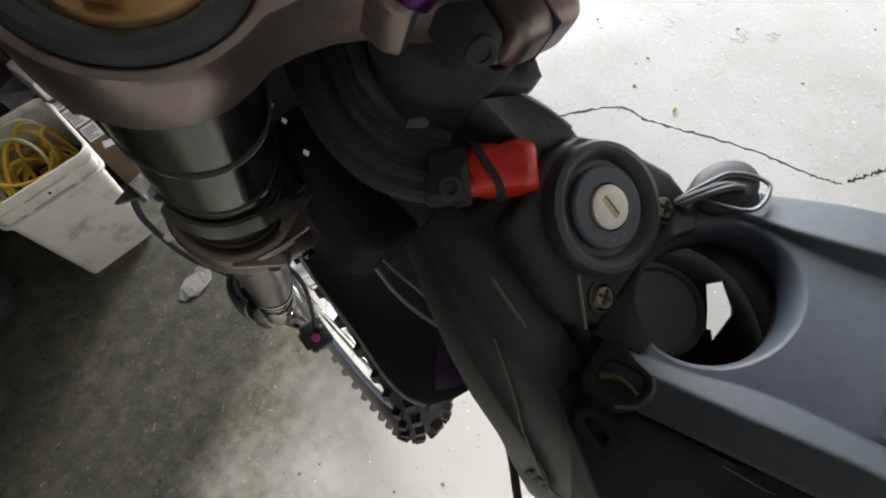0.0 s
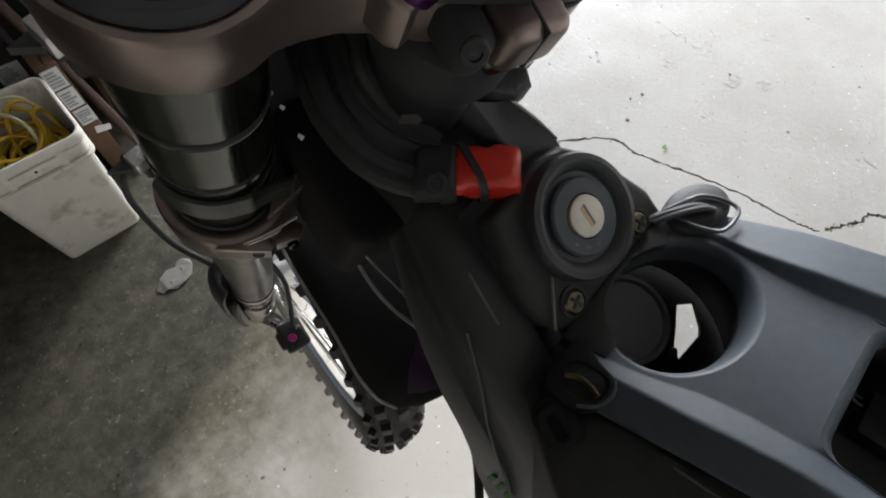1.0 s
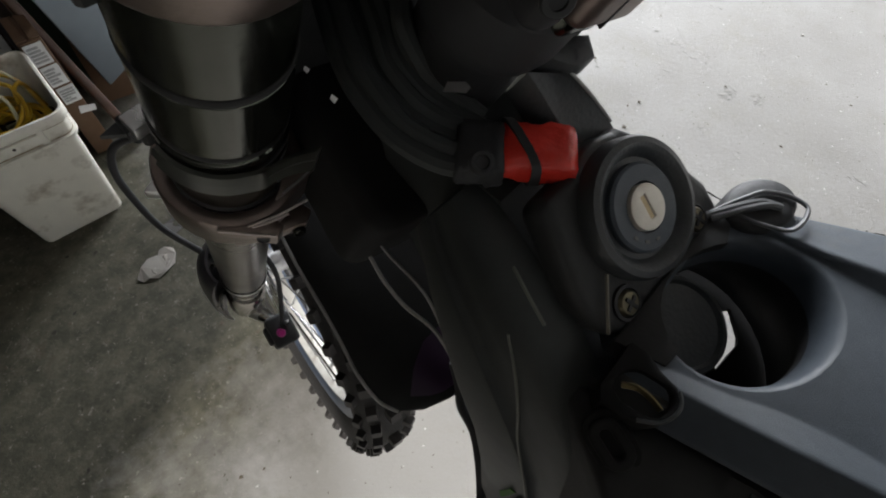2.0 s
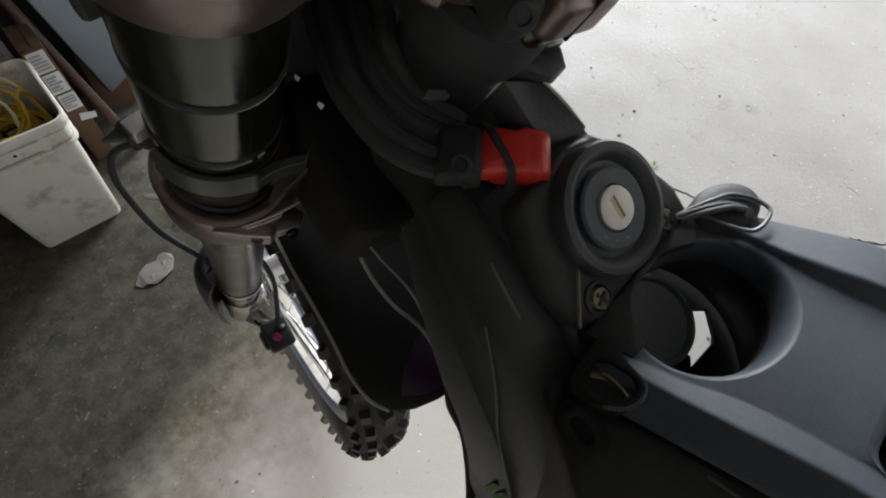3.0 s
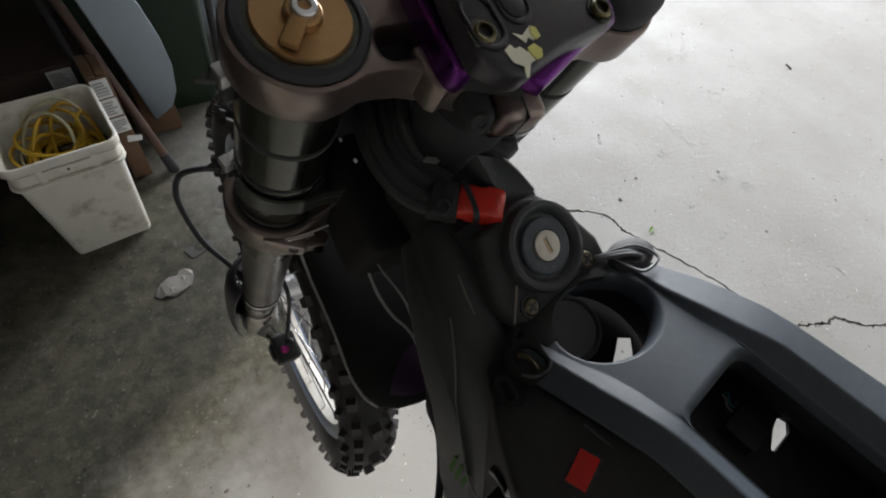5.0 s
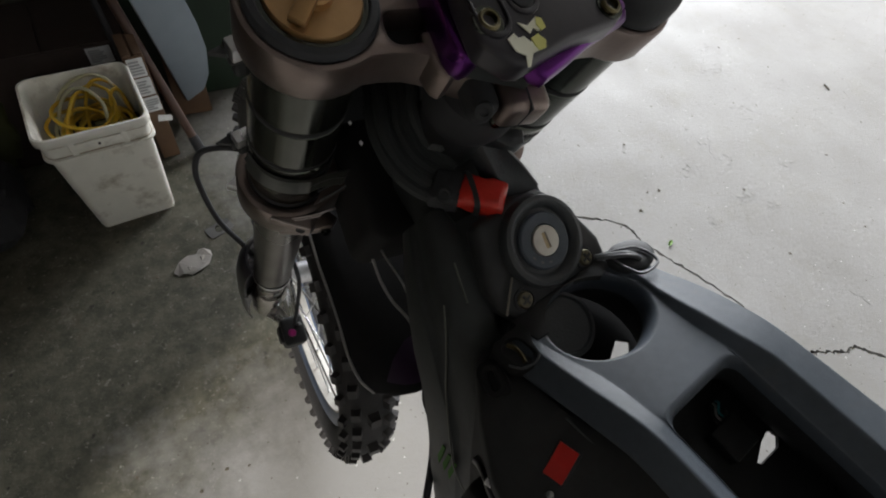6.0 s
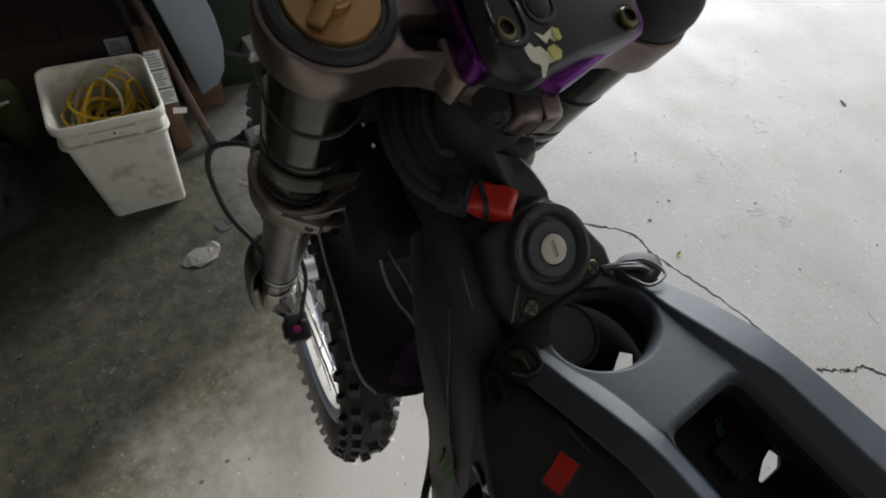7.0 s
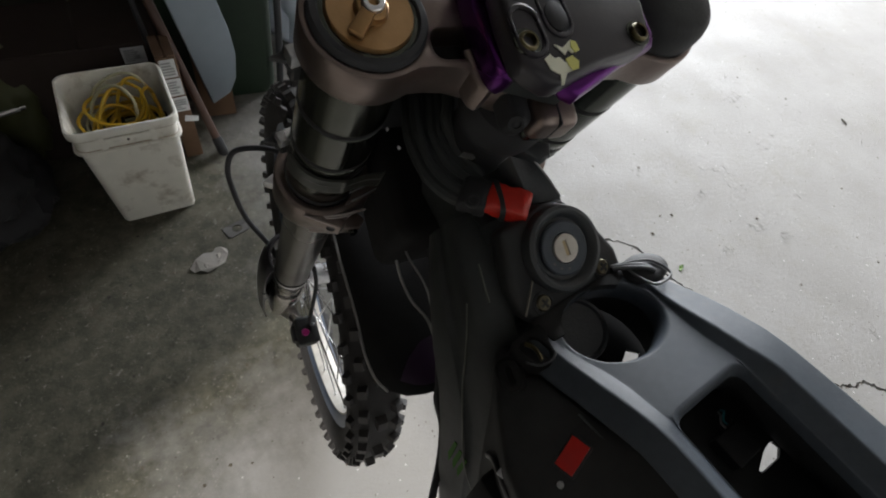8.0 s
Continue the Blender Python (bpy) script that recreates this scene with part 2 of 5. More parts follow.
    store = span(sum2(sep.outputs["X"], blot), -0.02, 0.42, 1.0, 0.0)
    grime_shade = sum2(back, store, "MULTIPLY")
    oily_shaded = mixed(span(noise_at(22, 8, 0.75), 0.42, 0.66), (0.043, 0.041, 0.027, 1), (0.094, 0.089, 0.062, 1))
    oily_shaded = mixed(span(noise_at(7, 6, 0.75), 0.5, 0.66, 0, 0.7), oily_shaded, (0.118, 0.111, 0.080, 1))
    oily_shaded = mixed(span(noise_at(60, 7, 0.85), 0.58, 0.66, 0, 0.75), oily_shaded, (0.30, 0.28, 0.24, 1))
    oily_shaded = mixed(span(noise_at(33, 4, 0.8), 0.64, 0.72, 0, 0.6), oily_shaded, (0.4, 0.38, 0.33, 1))
    oily_shaded = mixed(span(noise_at(11, 6, 0.7), 0.60, 0.68, 0, 0.5), oily_shaded, (0.05, 0.035, 0.022, 1))
    oily_shaded = mixed(span(noise_at(120, 5, 0.8), 0.64, 0.70, 0, 0.5), oily_shaded, (0.38, 0.36, 0.32, 1))
    oily_shaded = mixed(span(noise_at(3.2, 9, 0.82), 0.57, 0.62, 0, 0.35), oily_shaded, (0.20, 0.182, 0.145, 1))
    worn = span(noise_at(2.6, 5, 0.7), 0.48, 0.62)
    oily_shaded = mixed(sum2(specks(150, 0.30, 0.16), worn, "MULTIPLY"), oily_shaded, (0.24, 0.222, 0.185, 1))
    oily_shaded = mixed(sum2(span(noise_at(48, 8, 0.9), 0.60, 0.64, 0, 0.8), worn, "MULTIPLY"), oily_shaded, (0.26, 0.242, 0.20, 1))
    oily_shaded = mixed(specks(40, 0.2, 0.06), oily_shaded, (0.025, 0.021, 0.016, 1))
    col = mixed(grime_shade, col, oily_shaded)
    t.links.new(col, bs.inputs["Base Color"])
    t.links.new(span(noise_at(6), 0.3, 0.7, 0.66, 0.88), bs.inputs["Roughness"])
    bn = t.nodes.new("ShaderNodeBump")
    bn.inputs["Strength"].default_value, bn.inputs["Distance"].default_value = 0.35, 0.006
    spall = sum2(span(noise_at(34, 7, 0.75), 0.585, 0.625), span(noise_at(2.1, 5, 0.65), 0.50, 0.60), "MULTIPLY")
    deep = sum2(span(noise_at(70, 8, 0.7), 0.0, 1.0, 0.0, 0.7), spall, "SUBTRACT")
    t.links.new(sum2(deep, sum2(pit, 0.8, "MULTIPLY"), "SUBTRACT"), bn.inputs["Height"])
    t.links.new(bn.outputs["Normal"], bs.inputs["Normal"])
    return m


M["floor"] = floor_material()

# ---- shape helpers ----
WORLD_OF = {}


def part(name, bm, material, parent, label="", m=None, smooth=True, kind="", sharp=38):
    """Links a bmesh as one mesh object under a thing or a part; m is its pose in the world."""
    me = bpy.data.meshes.new(name)
    bmesh.ops.recalc_face_normals(bm, faces=bm.faces)
    bm.to_mesh(me)
    bm.free()
    me.materials.append(M[material])
    if smooth:
        for p in me.polygons:
            p.use_smooth = True
        me.set_sharp_from_angle(angle=radians(sharp))
    return place(name, me, parent, label, m, kind)


def place(name, me, parent, label="", m=None, kind=""):
    ob = new(name, me)
    m = m or Matrix()
    WORLD_OF[ob] = m
    if parent:
        ob.parent = parent
        ob.matrix_basis = WORLD_OF[parent].inverted() @ m
    else:
        ob.matrix_basis = m
    if label or kind:
        tagged(ob, label, kind=kind)
    return ob


def thing(name, m, label, category, group="", kind=""):
    ob = new(name)
    ob.empty_display_size = 0.05
    ob.matrix_basis = m
    WORLD_OF[ob] = m
    return tagged(ob, label, category, group, kind)


def lathe(profile, n=40, bm=None, m=None, closed=False):
    """A turned body: profile of (radius, height) about the z axis."""
    bm = bm or bmesh.new()
    m = m or Matrix()
    rings = []
    for r, z in profile:
        rings.append([bm.verts.new(m @ Vector((r * math.cos(2 * math.pi * i / n), r * math.sin(2 * math.pi * i / n), z))) for i in range(n)])
    pairs = list(zip(rings, rings[1:])) + ([(rings[-1], rings[0])] if closed else [])
    for a, b in pairs:
        for i in range(n):
            bm.faces.new((a[i], a[(i + 1) % n], b[(i + 1) % n], b[i]))
    if not closed:
        for ring in (rings[0], rings[-1]):
            bm.faces.new(ring)
    return bm


def spline(points, steps=8):
    """A smooth line through points."""
    p = [Vector(q) for q in points]
    p = [2 * p[0] - p[1], *p, 2 * p[-1] - p[-2]]
    out = []
    for a, b, c, d in zip(p, p[1:], p[2:], p[3:]):
        for i in range(steps):
            s = i / steps
            out.append(0.5 * (2 * b + (c - a) * s + (2 * a - 5 * b + 4 * c - d) * s * s + (3 * b - a - 3 * c + d) * s ** 3))
    out.append(p[-2])
    return out


def tube(points, r, n=10, steps=8, bm=None, taper=None, flat=1.0):
    """A round (or flattened) body along a smooth line."""
    bm = bm or bmesh.new()
    line = spline(points, steps)
    side = None
    rings = []
    for i, p in enumerate(line):
        d = (line[min(i + 1, len(line) - 1)] - line[max(i - 1, 0)]).normalized()
        if side is None:
            side = d.orthogonal().normalized()
        side = (side - d * side.dot(d)).normalized()
        up = d.cross(side)
        k = r if taper is None else r * (taper[0] + (taper[1] - taper[0]) * i / (len(line) - 1))
        rings.append([bm.verts.new(p + side * k * math.cos(2 * math.pi * j / n) + up * k * flat * math.sin(2 * math.pi * j / n)) for j in range(n)])
    for a, b in zip(rings, rings[1:]):
        for j in range(n):
            bm.faces.new((a[j], a[(j + 1) % n], b[(j + 1) % n], b[j]))
    bm.faces.new(rings[0]), bm.faces.new(rings[-1])
    return bm


def box(x0, x1, y0, y1, z0, z1, bevel=0.002, seg=2, bm=None, m=None):
    own = bmesh.new()
    bmesh.ops.create_cube(own, size=1)
    for v in own.verts:
        v.co = Vector((x0 + (x1 - x0) * (v.co.x + 0.5), y0 + (y1 - y0) * (v.co.y + 0.5), z0 + (z1 - z0) * (v.co.z + 0.5)))
    if bevel:
        bmesh.ops.bevel(own, geom=own.edges[:], offset=bevel, segments=seg, affect="EDGES", profile=0.5)
    return joined(bm, own, m)


def joined(bm, own, m=None):
    if m:
        bmesh.ops.transform(own, matrix=m, verts=own.verts)
    if bm is None:
        return own
    me = bpy.data.meshes.new("tmp")
    own.to_mesh(me)
    own.free()
    bm.from_mesh(me)
    bpy.data.meshes.remove(me)
    return bm


def slab(outline, z0, z1, holes=(), bevel=0.0, seg=2, bm=None, m=None, height=None):
    """A plate with the given outline and holes; height(x, y) may lift it."""
    own = bmesh.new()
    edges = []
    for loop in (outline, *holes):
        vs = [own.verts.new((x, y, 0)) for x, y in loop]
        edges += [own.edges.new((a, b)) for a, b in zip(vs, vs[1:] + vs[:1])]
    bmesh.ops.triangle_fill(own, use_beauty=True, use_dissolve=False, edges=edges, normal=(0, 0, 1))
    bottom = own.faces[:]
    ret = bmesh.ops.extrude_face_region(own, geom=bottom, use_keep_orig=True)
    top = [g for g in ret["geom"] if isinstance(g, bmesh.types.BMVert)]
    tops = set(top)
    for v in own.verts:
        lift = height(v.co.x, v.co.y) if height else 0
        v.co.z = (z1 if v in tops else z0) + lift
    bmesh.ops.recalc_face_normals(own, faces=own.faces)
    if bevel:
        rim = [e for e in own.edges if len(e.link_faces) == 2 and e.calc_face_angle(0) > 1.2]
        bmesh.ops.bevel(own, geom=rim, offset=bevel, segments=seg, affect="EDGES", profile=0.5)
    return joined(bm, own, m)


def loft(sections, caps=True, ring=True, bm=None):
    """Faces between sections with the same number of points."""
    bm = bm or bmesh.new()
    rows = [[bm.verts.new(p) for p in s] for s in sections]
    for a, b in zip(rows, rows[1:]):
        for i in range(len(a) if ring else len(a) - 1):
            j = (i + 1) % len(a)
            bm.faces.new((a[i], a[j], b[j], b[i]))
    if caps and ring:
        bm.faces.new(rows[0]), bm.faces.new(rows[-1])
    return bm


def arc(cx, cy, r, a0, a1, n=12):
    return [(cx + r * math.cos(radians(a0 + (a1 - a0) * i / n)), cy + r * math.sin(radians(a0 + (a1 - a0) * i / n))) for i in range(n + 1)]


def rounded(x0, x1, y0, y1, r, n=4):
    return arc(x1 - r, y0 + r, r, -90, 0, n) + arc(x1 - r, y1 - r, r, 0, 90, n) + arc(x0 + r, y1 - r, r, 90, 180, n) + arc(x0 + r, y0 + r, r, 180, 270, n)


def basis(x, z, o):
    x = Vector(x).normalized()
    z = Vector(z)
    z = (z - x * z.dot(x)).normalized()
    y = z.cross(x)
    return Matrix(((x.x, y.x, z.x, o[0]), (x.y, y.y, z.y, o[1]), (x.z, y.z, z.z, o[2]), (0, 0, 0, 1)))


def axis_pose(p, d):
    """A pose at p whose z axis points along d."""
    q = Vector(d).normalized().to_track_quat("Z", "Y").to_matrix().to_4x4()
    return Matrix.Translation(p) @ q

# ---- the garage ----
def ribbon(points, width, seed, steps=7):
    """The outline of a jagged crack along a line."""
    rnd = random.Random(seed)
    line = spline([(x, y, 0) for x, y in points], steps)
    left, right = [], []
    for i, p in enumerate(line):
        d = (line[min(i + 1, len(line) - 1)] - line[max(i - 1, 0)]).normalized()
        s = Vector((-d.y, d.x, 0))
        w = width * (0.15 if i in (0, len(line) - 1) else rnd.uniform(0.5, 1.4))
        j = s * rnd.uniform(-0.004, 0.004)
        left.append((p + j + s * w).to_2d()[:])
        right.append((p + j - s * w).to_2d()[:])
    return left + right[::-1]


CRACK_A = [(0.72, 0.52), (0.86, 0.414), (0.975, 0.315), (0.985, 0.22), (1.018, 0.109), (1.06, -0.05), (1.073, -0.19), (1.09, -0.262)]
CRACK_B = [(1.105, -0.268), (1.16, -0.3), (1.205, -0.327), (1.24, -0.334), (1.3, -0.41), (1.42, -0.5), (1.6, -0.72)]
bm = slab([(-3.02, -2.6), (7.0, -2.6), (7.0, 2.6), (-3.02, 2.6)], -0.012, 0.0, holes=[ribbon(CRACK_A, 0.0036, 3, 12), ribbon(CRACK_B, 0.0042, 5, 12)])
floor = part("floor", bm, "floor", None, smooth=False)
tagged(floor, "worn, grimy concrete garage floor with cracks and painted shade", "floor", kind="structure")
bm = box(-40, 40, -40, 40, -0.1, -0.0125, 0)
tagged(part("ground", bm, "earth", None, smooth=False), "dusty earth round the garage and in the floor's cracks", "ground", kind="structure")

walls = {
    "wall_north": [(-3.02, 1.3, 2.1, 2.22, 0.0, 2.7), (6.6, 7.0, 2.1, 2.22, 0.0, 2.7), (1.3, 6.6, 2.1, 2.22, 2.5, 2.7)],
    # doorway added out of view: its jamb cuts the sun's edge on the floor
    "wall_west": [(-3.02, -2.9, -2.1, -1.54, 0.0, 2.7), (-3.02, -2.9, -0.64, 2.1, 0.0, 2.7), (-3.02, -2.9, -1.54, -0.64, 2.1, 2.7)],
    "wall_east": [(6.88, 7.0, -2.1, 2.1, 0.0, 2.7)],
    "wall_south": [(-3.02, 7.0, -2.22, -2.1, 0.0, 2.7)],
}
for name, parts in walls.items():
    bm = None
    for b in parts:
        bm = box(*b, 0.004, 1, bm=bm)
    # north and west take the shade-dark colour, the unseen walls the pale one
    tagged(part(name, bm, "wall" if name in ("wall_north", "wall_west") else "wall_pale", None, smooth=False), "garage wall with an open vehicle door" if "north" in name else "garage wall with an added doorway that shapes the sun" if "west" in name else "plain pale garage wall, unseen, that bounces light", "wall", kind="structure")
tagged(part("ceiling", box(-3.02, 7.0, -2.22, 2.22, 2.7, 2.8, 0), "ceiling", None, smooth=False), "plain garage ceiling boards", "ceiling", kind="structure")

# ---- the motorcycle ----
STEER = basis((0.982, -0.179, -0.058), (-0.0087, -0.3987, 0.917), (-0.0008, 0.0901, 1.0123))
FRAME = basis((0.9963, 0.0348, 0.0785), (0, 0, 1), (0, 0, 0.905))
LEG = 0.0755
LEG_AT = {-1: -LEG, 1: 0.0805}
bike = thing("motorcycle", pose(0.05, -0.1, 0), "black off-road motorcycle with gold fork cap, leaning on its stand", "motorcycle")


def screw_head(r, h, n=20, socket=True):
    """A cap screw with a recessed hexagon."""
    k = r * 0.52
    bm = lathe([(r, 0), (r, h * 0.8), (r * 0.88, h), (k, h), (k * 0.95, h * 0.35)], n)
    return bm


# fork legs
def fork_leg(side):
    sx = LEG_AT[side]
    at = STEER @ Matrix.Translation((sx, 0, 0))
    leg = part("fork_leg", lathe([(0.0235, -0.002), (0.0235, -0.0635), (0.0222, -0.0648), (0.0222, -0.0672), (0.0238, -0.0686), (0.0238, -0.1035), (0.0222, -0.1050),
               (0.0222, -0.1075), (0.0244, -0.1090), (0.0244, -0.1165), (0.0234, -0.1178), (0.0234, -0.1205), (0.0244, -0.1218), (0.0244, -0.1285), (0.0228, -0.1300), (0.0228, -0.1325),
               (0.0240, -0.1340), (0.0240, -0.1590), (0.0226, -0.1605), (0.0226, -0.1650), (0.0234, -0.1660), (0.0215, -0.205), (0.0207, -0.27), (0.0205, -0.475), (0.0218, -0.477), (0.0218, -0.492), (0.0195, -0.498), (0.0, -0.498)], 56), "fork_black", bike,
               "dark anodised upside-down fork tube with turned bands", at)
    # black rings paint the dark of the turned grooves
    for z, r in ((-0.0663, 0.0240), (-0.1063, 0.0241), (-0.1192, 0.0246), (-0.1312, 0.0246), (-0.1625, 0.0243)):
        h = 0.0017 if z > -0.16 else 0.0032
        part("groove_shade", lathe([(0.0215, z - h), (r - 0.0004, z - h), (r, z - h * 0.6), (r, z + h * 0.6), (r - 0.0004, z + h), (0.0215, z + h)], 48, closed=True), "matt", leg, "", at)
    part("lower_sleeve", lathe([(0.0205, -0.200), (0.0222, -0.200), (0.0217, -0.230), (0.0212, -0.300), (0.0210, -0.470), (0.0203, -0.474)], 56, closed=True), "sleeve", leg, "brushed grey lower sleeve", at)
    part("seal_ring", lathe([(0.0218, -0.476), (0.0225, -0.4775), (0.0225, -0.4805), (0.0218, -0.482)], 56, closed=True), "silver", leg, "bright wire ring", at)
    part("cap_ring", lathe([(0.0190, -0.03), (0.0235, -0.03), (0.0235, -0.0043), (0.0252, -0.0041), (0.0252, -0.0024), (0.0240, -0.0008), (0.0214, -0.0006), (0.0192, -0.0040)], 56, closed=True), "rubber", leg, "matt black ring", at)
    cap = lathe([(0.0186, -0.02), (0.0186, -0.0015), (0.0178, 0.0), (0.0072, 0.0), (0.0068, 0.0008), (0.0068, 0.0028), (0.006, 0.0035), (0.0, 0.0035)], 56)
    if side > 0:
        cap.free()
        cover = lathe([(0.0250, -0.0040), (0.0256, 0.0), (0.0252, 0.0060), (0.0236, 0.0105), (0.0200, 0.0130), (0.0140, 0.0138), (0.0, 0.0140)], 48)
        part("cap_cover", cover, "plastic", leg, "black rounded cover over the fork cap", at)
        return leg_lower(leg, at, side)
    part("fork_cap", cap, "gold", leg, "gold anodised fork cap", at)
    lever = slab([(-0.0028, 0.004), (-0.0034, -0.0165), (0.0034, -0.0165), (0.0028, 0.004)], 0.0002, 0.0038, bevel=0.0010)
    part("adjuster_lever", lever, "gold", leg, "worn gold clicker lever", at @ pose(0, 0, 0.0008, 0, 0, -38))
    part("adjuster_screw", screw_head(0.0047, 0.0026), "silver", leg, "silver hexagon screw", at @ pose(0, 0, 0.0032))
    return leg_lower(leg, at, side)


def leg_lower(leg, at, side):
    part("dust_seal", lathe([(0.0217, -0.4925), (0.0217, -0.4970), (0.0200, -0.501), (0.0178, -0.503), (0.0172, -0.503)], 40), "rubber", leg, "black rubber dust seal", at)
    part("stanchion", lathe([(0.0175, -0.49), (0.0175, -0.70), (0.0, -0.70)], 40), "stanchion", leg, "bare steel lower tube", at)
    foot = lathe([(0.0200, -0.575), (0.0232, -0.580), (0.0236, -0.62), (0.0236, -0.70), (0.021, -0.725), (0.017, -0.78), (0.0, -0.785)], 32)
    foot = tube([(0, 0.0, -0.72), (0, 0.022, -0.738), (0, 0.04, -0.752)], 0.021, 16, 5, bm=foot)
    part("fork_foot", foot, "stanchion", leg, "cast alloy axle foot", at)
    # the guard, a shell round the front and outer side
    sec = []
    for z, r in ((-0.405, 0.029), (-0.413, 0.034), (-0.43, 0.038), (-0.47, 0.0405), (-0.56, 0.041), (-0.68, 0.038), (-0.775, 0.031)):
        a0, a1 = (60, 205) if side < 0 else (-25, 120)
        outer = [(r * math.cos(radians(a0 + (a1 - a0) * i / 14)), r * math.sin(radians(a0 + (a1 - a0) * i / 14)) * 0.95 + 0.003, z) for i in range(15)]
        inner = [(x * 0.93, y * 0.93, z) for x, y, z in outer[::-1]]
        sec.append(outer + inner)
    part("fork_guard", loft(sec), "gloss", leg, "black plastic fork guard", at)
    return leg


for side in (-1, 1):
    fork_leg(side)


# triple clamps
def clamp_outline(ring, hub_r, hub_y, web, rear):
    """Half by half: a ring round each leg and a waisted web to the steering stem."""
    right = arc(LEG, 0, ring, -128, 118, 26)
    front = [(LEG - ring * 0.9, ring * 0.62), (0.03, web), (0, web)]
    half = right + front
    back = [(LEG - ring * 0.95, -ring * 0.62), (0.042, rear + 0.009), (0.03, rear), (hub_r * 0.92, hub_y - hub_r * 0.35)]
    half = [(hub_r * math.sin(radians(a)), hub_y - hub_r * math.cos(radians(a))) for a in (0, 20, 40, 60)] + back[::-1] + half
    left = [(-x, y) for x, y in half[1:-1]][::-1]
    return half + left


half = [(0.0, -0.0395), (0.012, -0.0385), (0.022, -0.0345), (0.0310, -0.0285), (0.0417, -0.0247), (0.0512, -0.0236), (0.0590, -0.0238), (0.0660, -0.0266)] + arc(LEG, 0, 0.0282, -95, 118, 24) + [(LEG - 0.0254, 0.0175), (0.03, 0.012), (0.0, 0.012)]
WIDE = LEG_AT[1] - LEG
outline = [(x + (WIDE if x > 0.04 else 0), y) for x, y in half] + [(-x, y) for x, y in half[1:-1]][::-1]
holes = [arc(LEG_AT[s], 0, 0.0236, 0, 345, 23) for s in (-1, 1)]
pockets = [[(s * x, y) for x, y in rounded(0.0262, 0.0500, -0.0195, -0.0050, 0.005, 5)] for s in (-1, 1)]
bm = slab(outline, -0.0265, -0.0045, holes=holes + pockets, bevel=0.0022)
top_clamp = part("top_clamp", bm, "clamp", bike, "bronze-grey machined upper fork clamp", STEER)
for s in (-1, 1):
    part("pocket_floor", slab([(s * x, y) for x, y in rounded(0.0250, 0.0508, -0.0205, 0.0045, 0.006, 5)], -0.025, -0.018), "rubber", top_clamp, "", STEER)
# the split boss round the stem with its pinch bolt
BOSS = STEER @ pose(0.0036, -0.0285, 0.0065, 0, 0, -3)
boss = slab(rounded(-0.0112, 0.0118, -0.0262, 0.012, 0.0050, 6), -0.0300, -0.0125, bevel=0.0045, seg=5)
boss = part("stem_boss", boss, "clamp", top_clamp, "split clamp boss", BOSS, sharp=60)
part("split_line", box(-0.0005, 0.0005, -0.0264, 0.008, -0.0290, -0.0121, 0.0002, 1), "rubber", boss, "dark split through the boss", BOSS)
part("boss_step", slab(rounded(-0.0085, 0.0095, -0.0225, 0.012, 0.0050, 6), -0.0380, -0.0302, bevel=0.002, seg=2), "fork_black", top_clamp, "dark step under the boss", BOSS)
part("bolt_pad", slab(rounded(-0.0240, -0.0114, -0.0235, 0.010, 0.005), -0.0300, -0.0150, bevel=0.004, seg=3), "rubber", top_clamp, "black pinch bolt pad", BOSS)
part("pinch_bolt", screw_head(0.0043, 0.0030), "plastic", top_clamp, "dull black pinch bolt", BOSS @ axis_pose((-0.0190, -0.0205, -0.0190), (-0.45, -0.75, 0.5)))

outline = clamp_outline(0.0318, 0.03, -0.026, 0.014, -0.014)
outline = [(x + (WIDE if x > 0.04 else 0), y) for x, y in outline]
holes = [arc(LEG_AT[s], 0, 0.0243, 0, 345, 23) for s in (-1, 1)]
bm = slab(outline, -0.1985, -0.164, holes=holes, bevel=0.003)
low_clamp = part("lower_clamp", bm, "clamp", bike, "bronze-grey lower fork clamp", STEER)
for s in (-1, 1):
    flange = slab([(s * x, y) for x, y in ((-0.066, -0.0265), (-0.050, -0.0225), (-0.034, -0.0165), (-0.020, -0.0150), (-0.020, -0.0100), (-0.036, -0.0100), (-0.056, -0.0150))], -0.164, -0.157, bevel=0.0012)
    fl = part("flange", flange, "clamp", low_clamp, "curved flange edge", STEER)
    # silver tubes draw the light that the flange edges catch
    for dy, dz in ((0.0, -0.1566), (0.006, -0.1572)):
        part("worn_bright_edge", tube([(s * x, y + dy, dz) for x, y in ((-0.062, -0.0258), (-0.050, -0.0222), (-0.034, -0.0163), (-0.021, -0.0148))], 0.0006, 6, 4), "silver", fl, "worn edge drawn bright", STEER)
    tab = slab([(s * x, y) for x, y in ((-0.088, -0.0290), (-0.072, -0.0335), (-0.052, -0.0355), (-0.046, -0.0300), (-0.050, -0.0240), (-0.070, -0.0220))], -0.205, -0.192, bevel=0.0015)
    part("pinch_tab", tab, "clamp", low_clamp, "pinch tab", STEER)
    part("pinch_bolt", screw_head(0.0034, 0.003), "fork_black", low_clamp, "", STEER @ axis_pose((s * 0.056, -0.0352, -0.1985), (0.1 * s, -1, 0.2)))

# the left leg's pinch lug, its top edge and the rear rim worn to bare metal
lug = part("pinch_lug", slab([(-0.0945, -0.0275), (-0.0830, -0.0345), (-0.0715, -0.0408), (-0.0665, -0.0375), (-0.0720, -0.0270), (-0.0830, -0.0220)], -0.183, -0.1660, bevel=0.0012), "clamp", low_clamp, "pinch lug with a bolt hole", STEER)
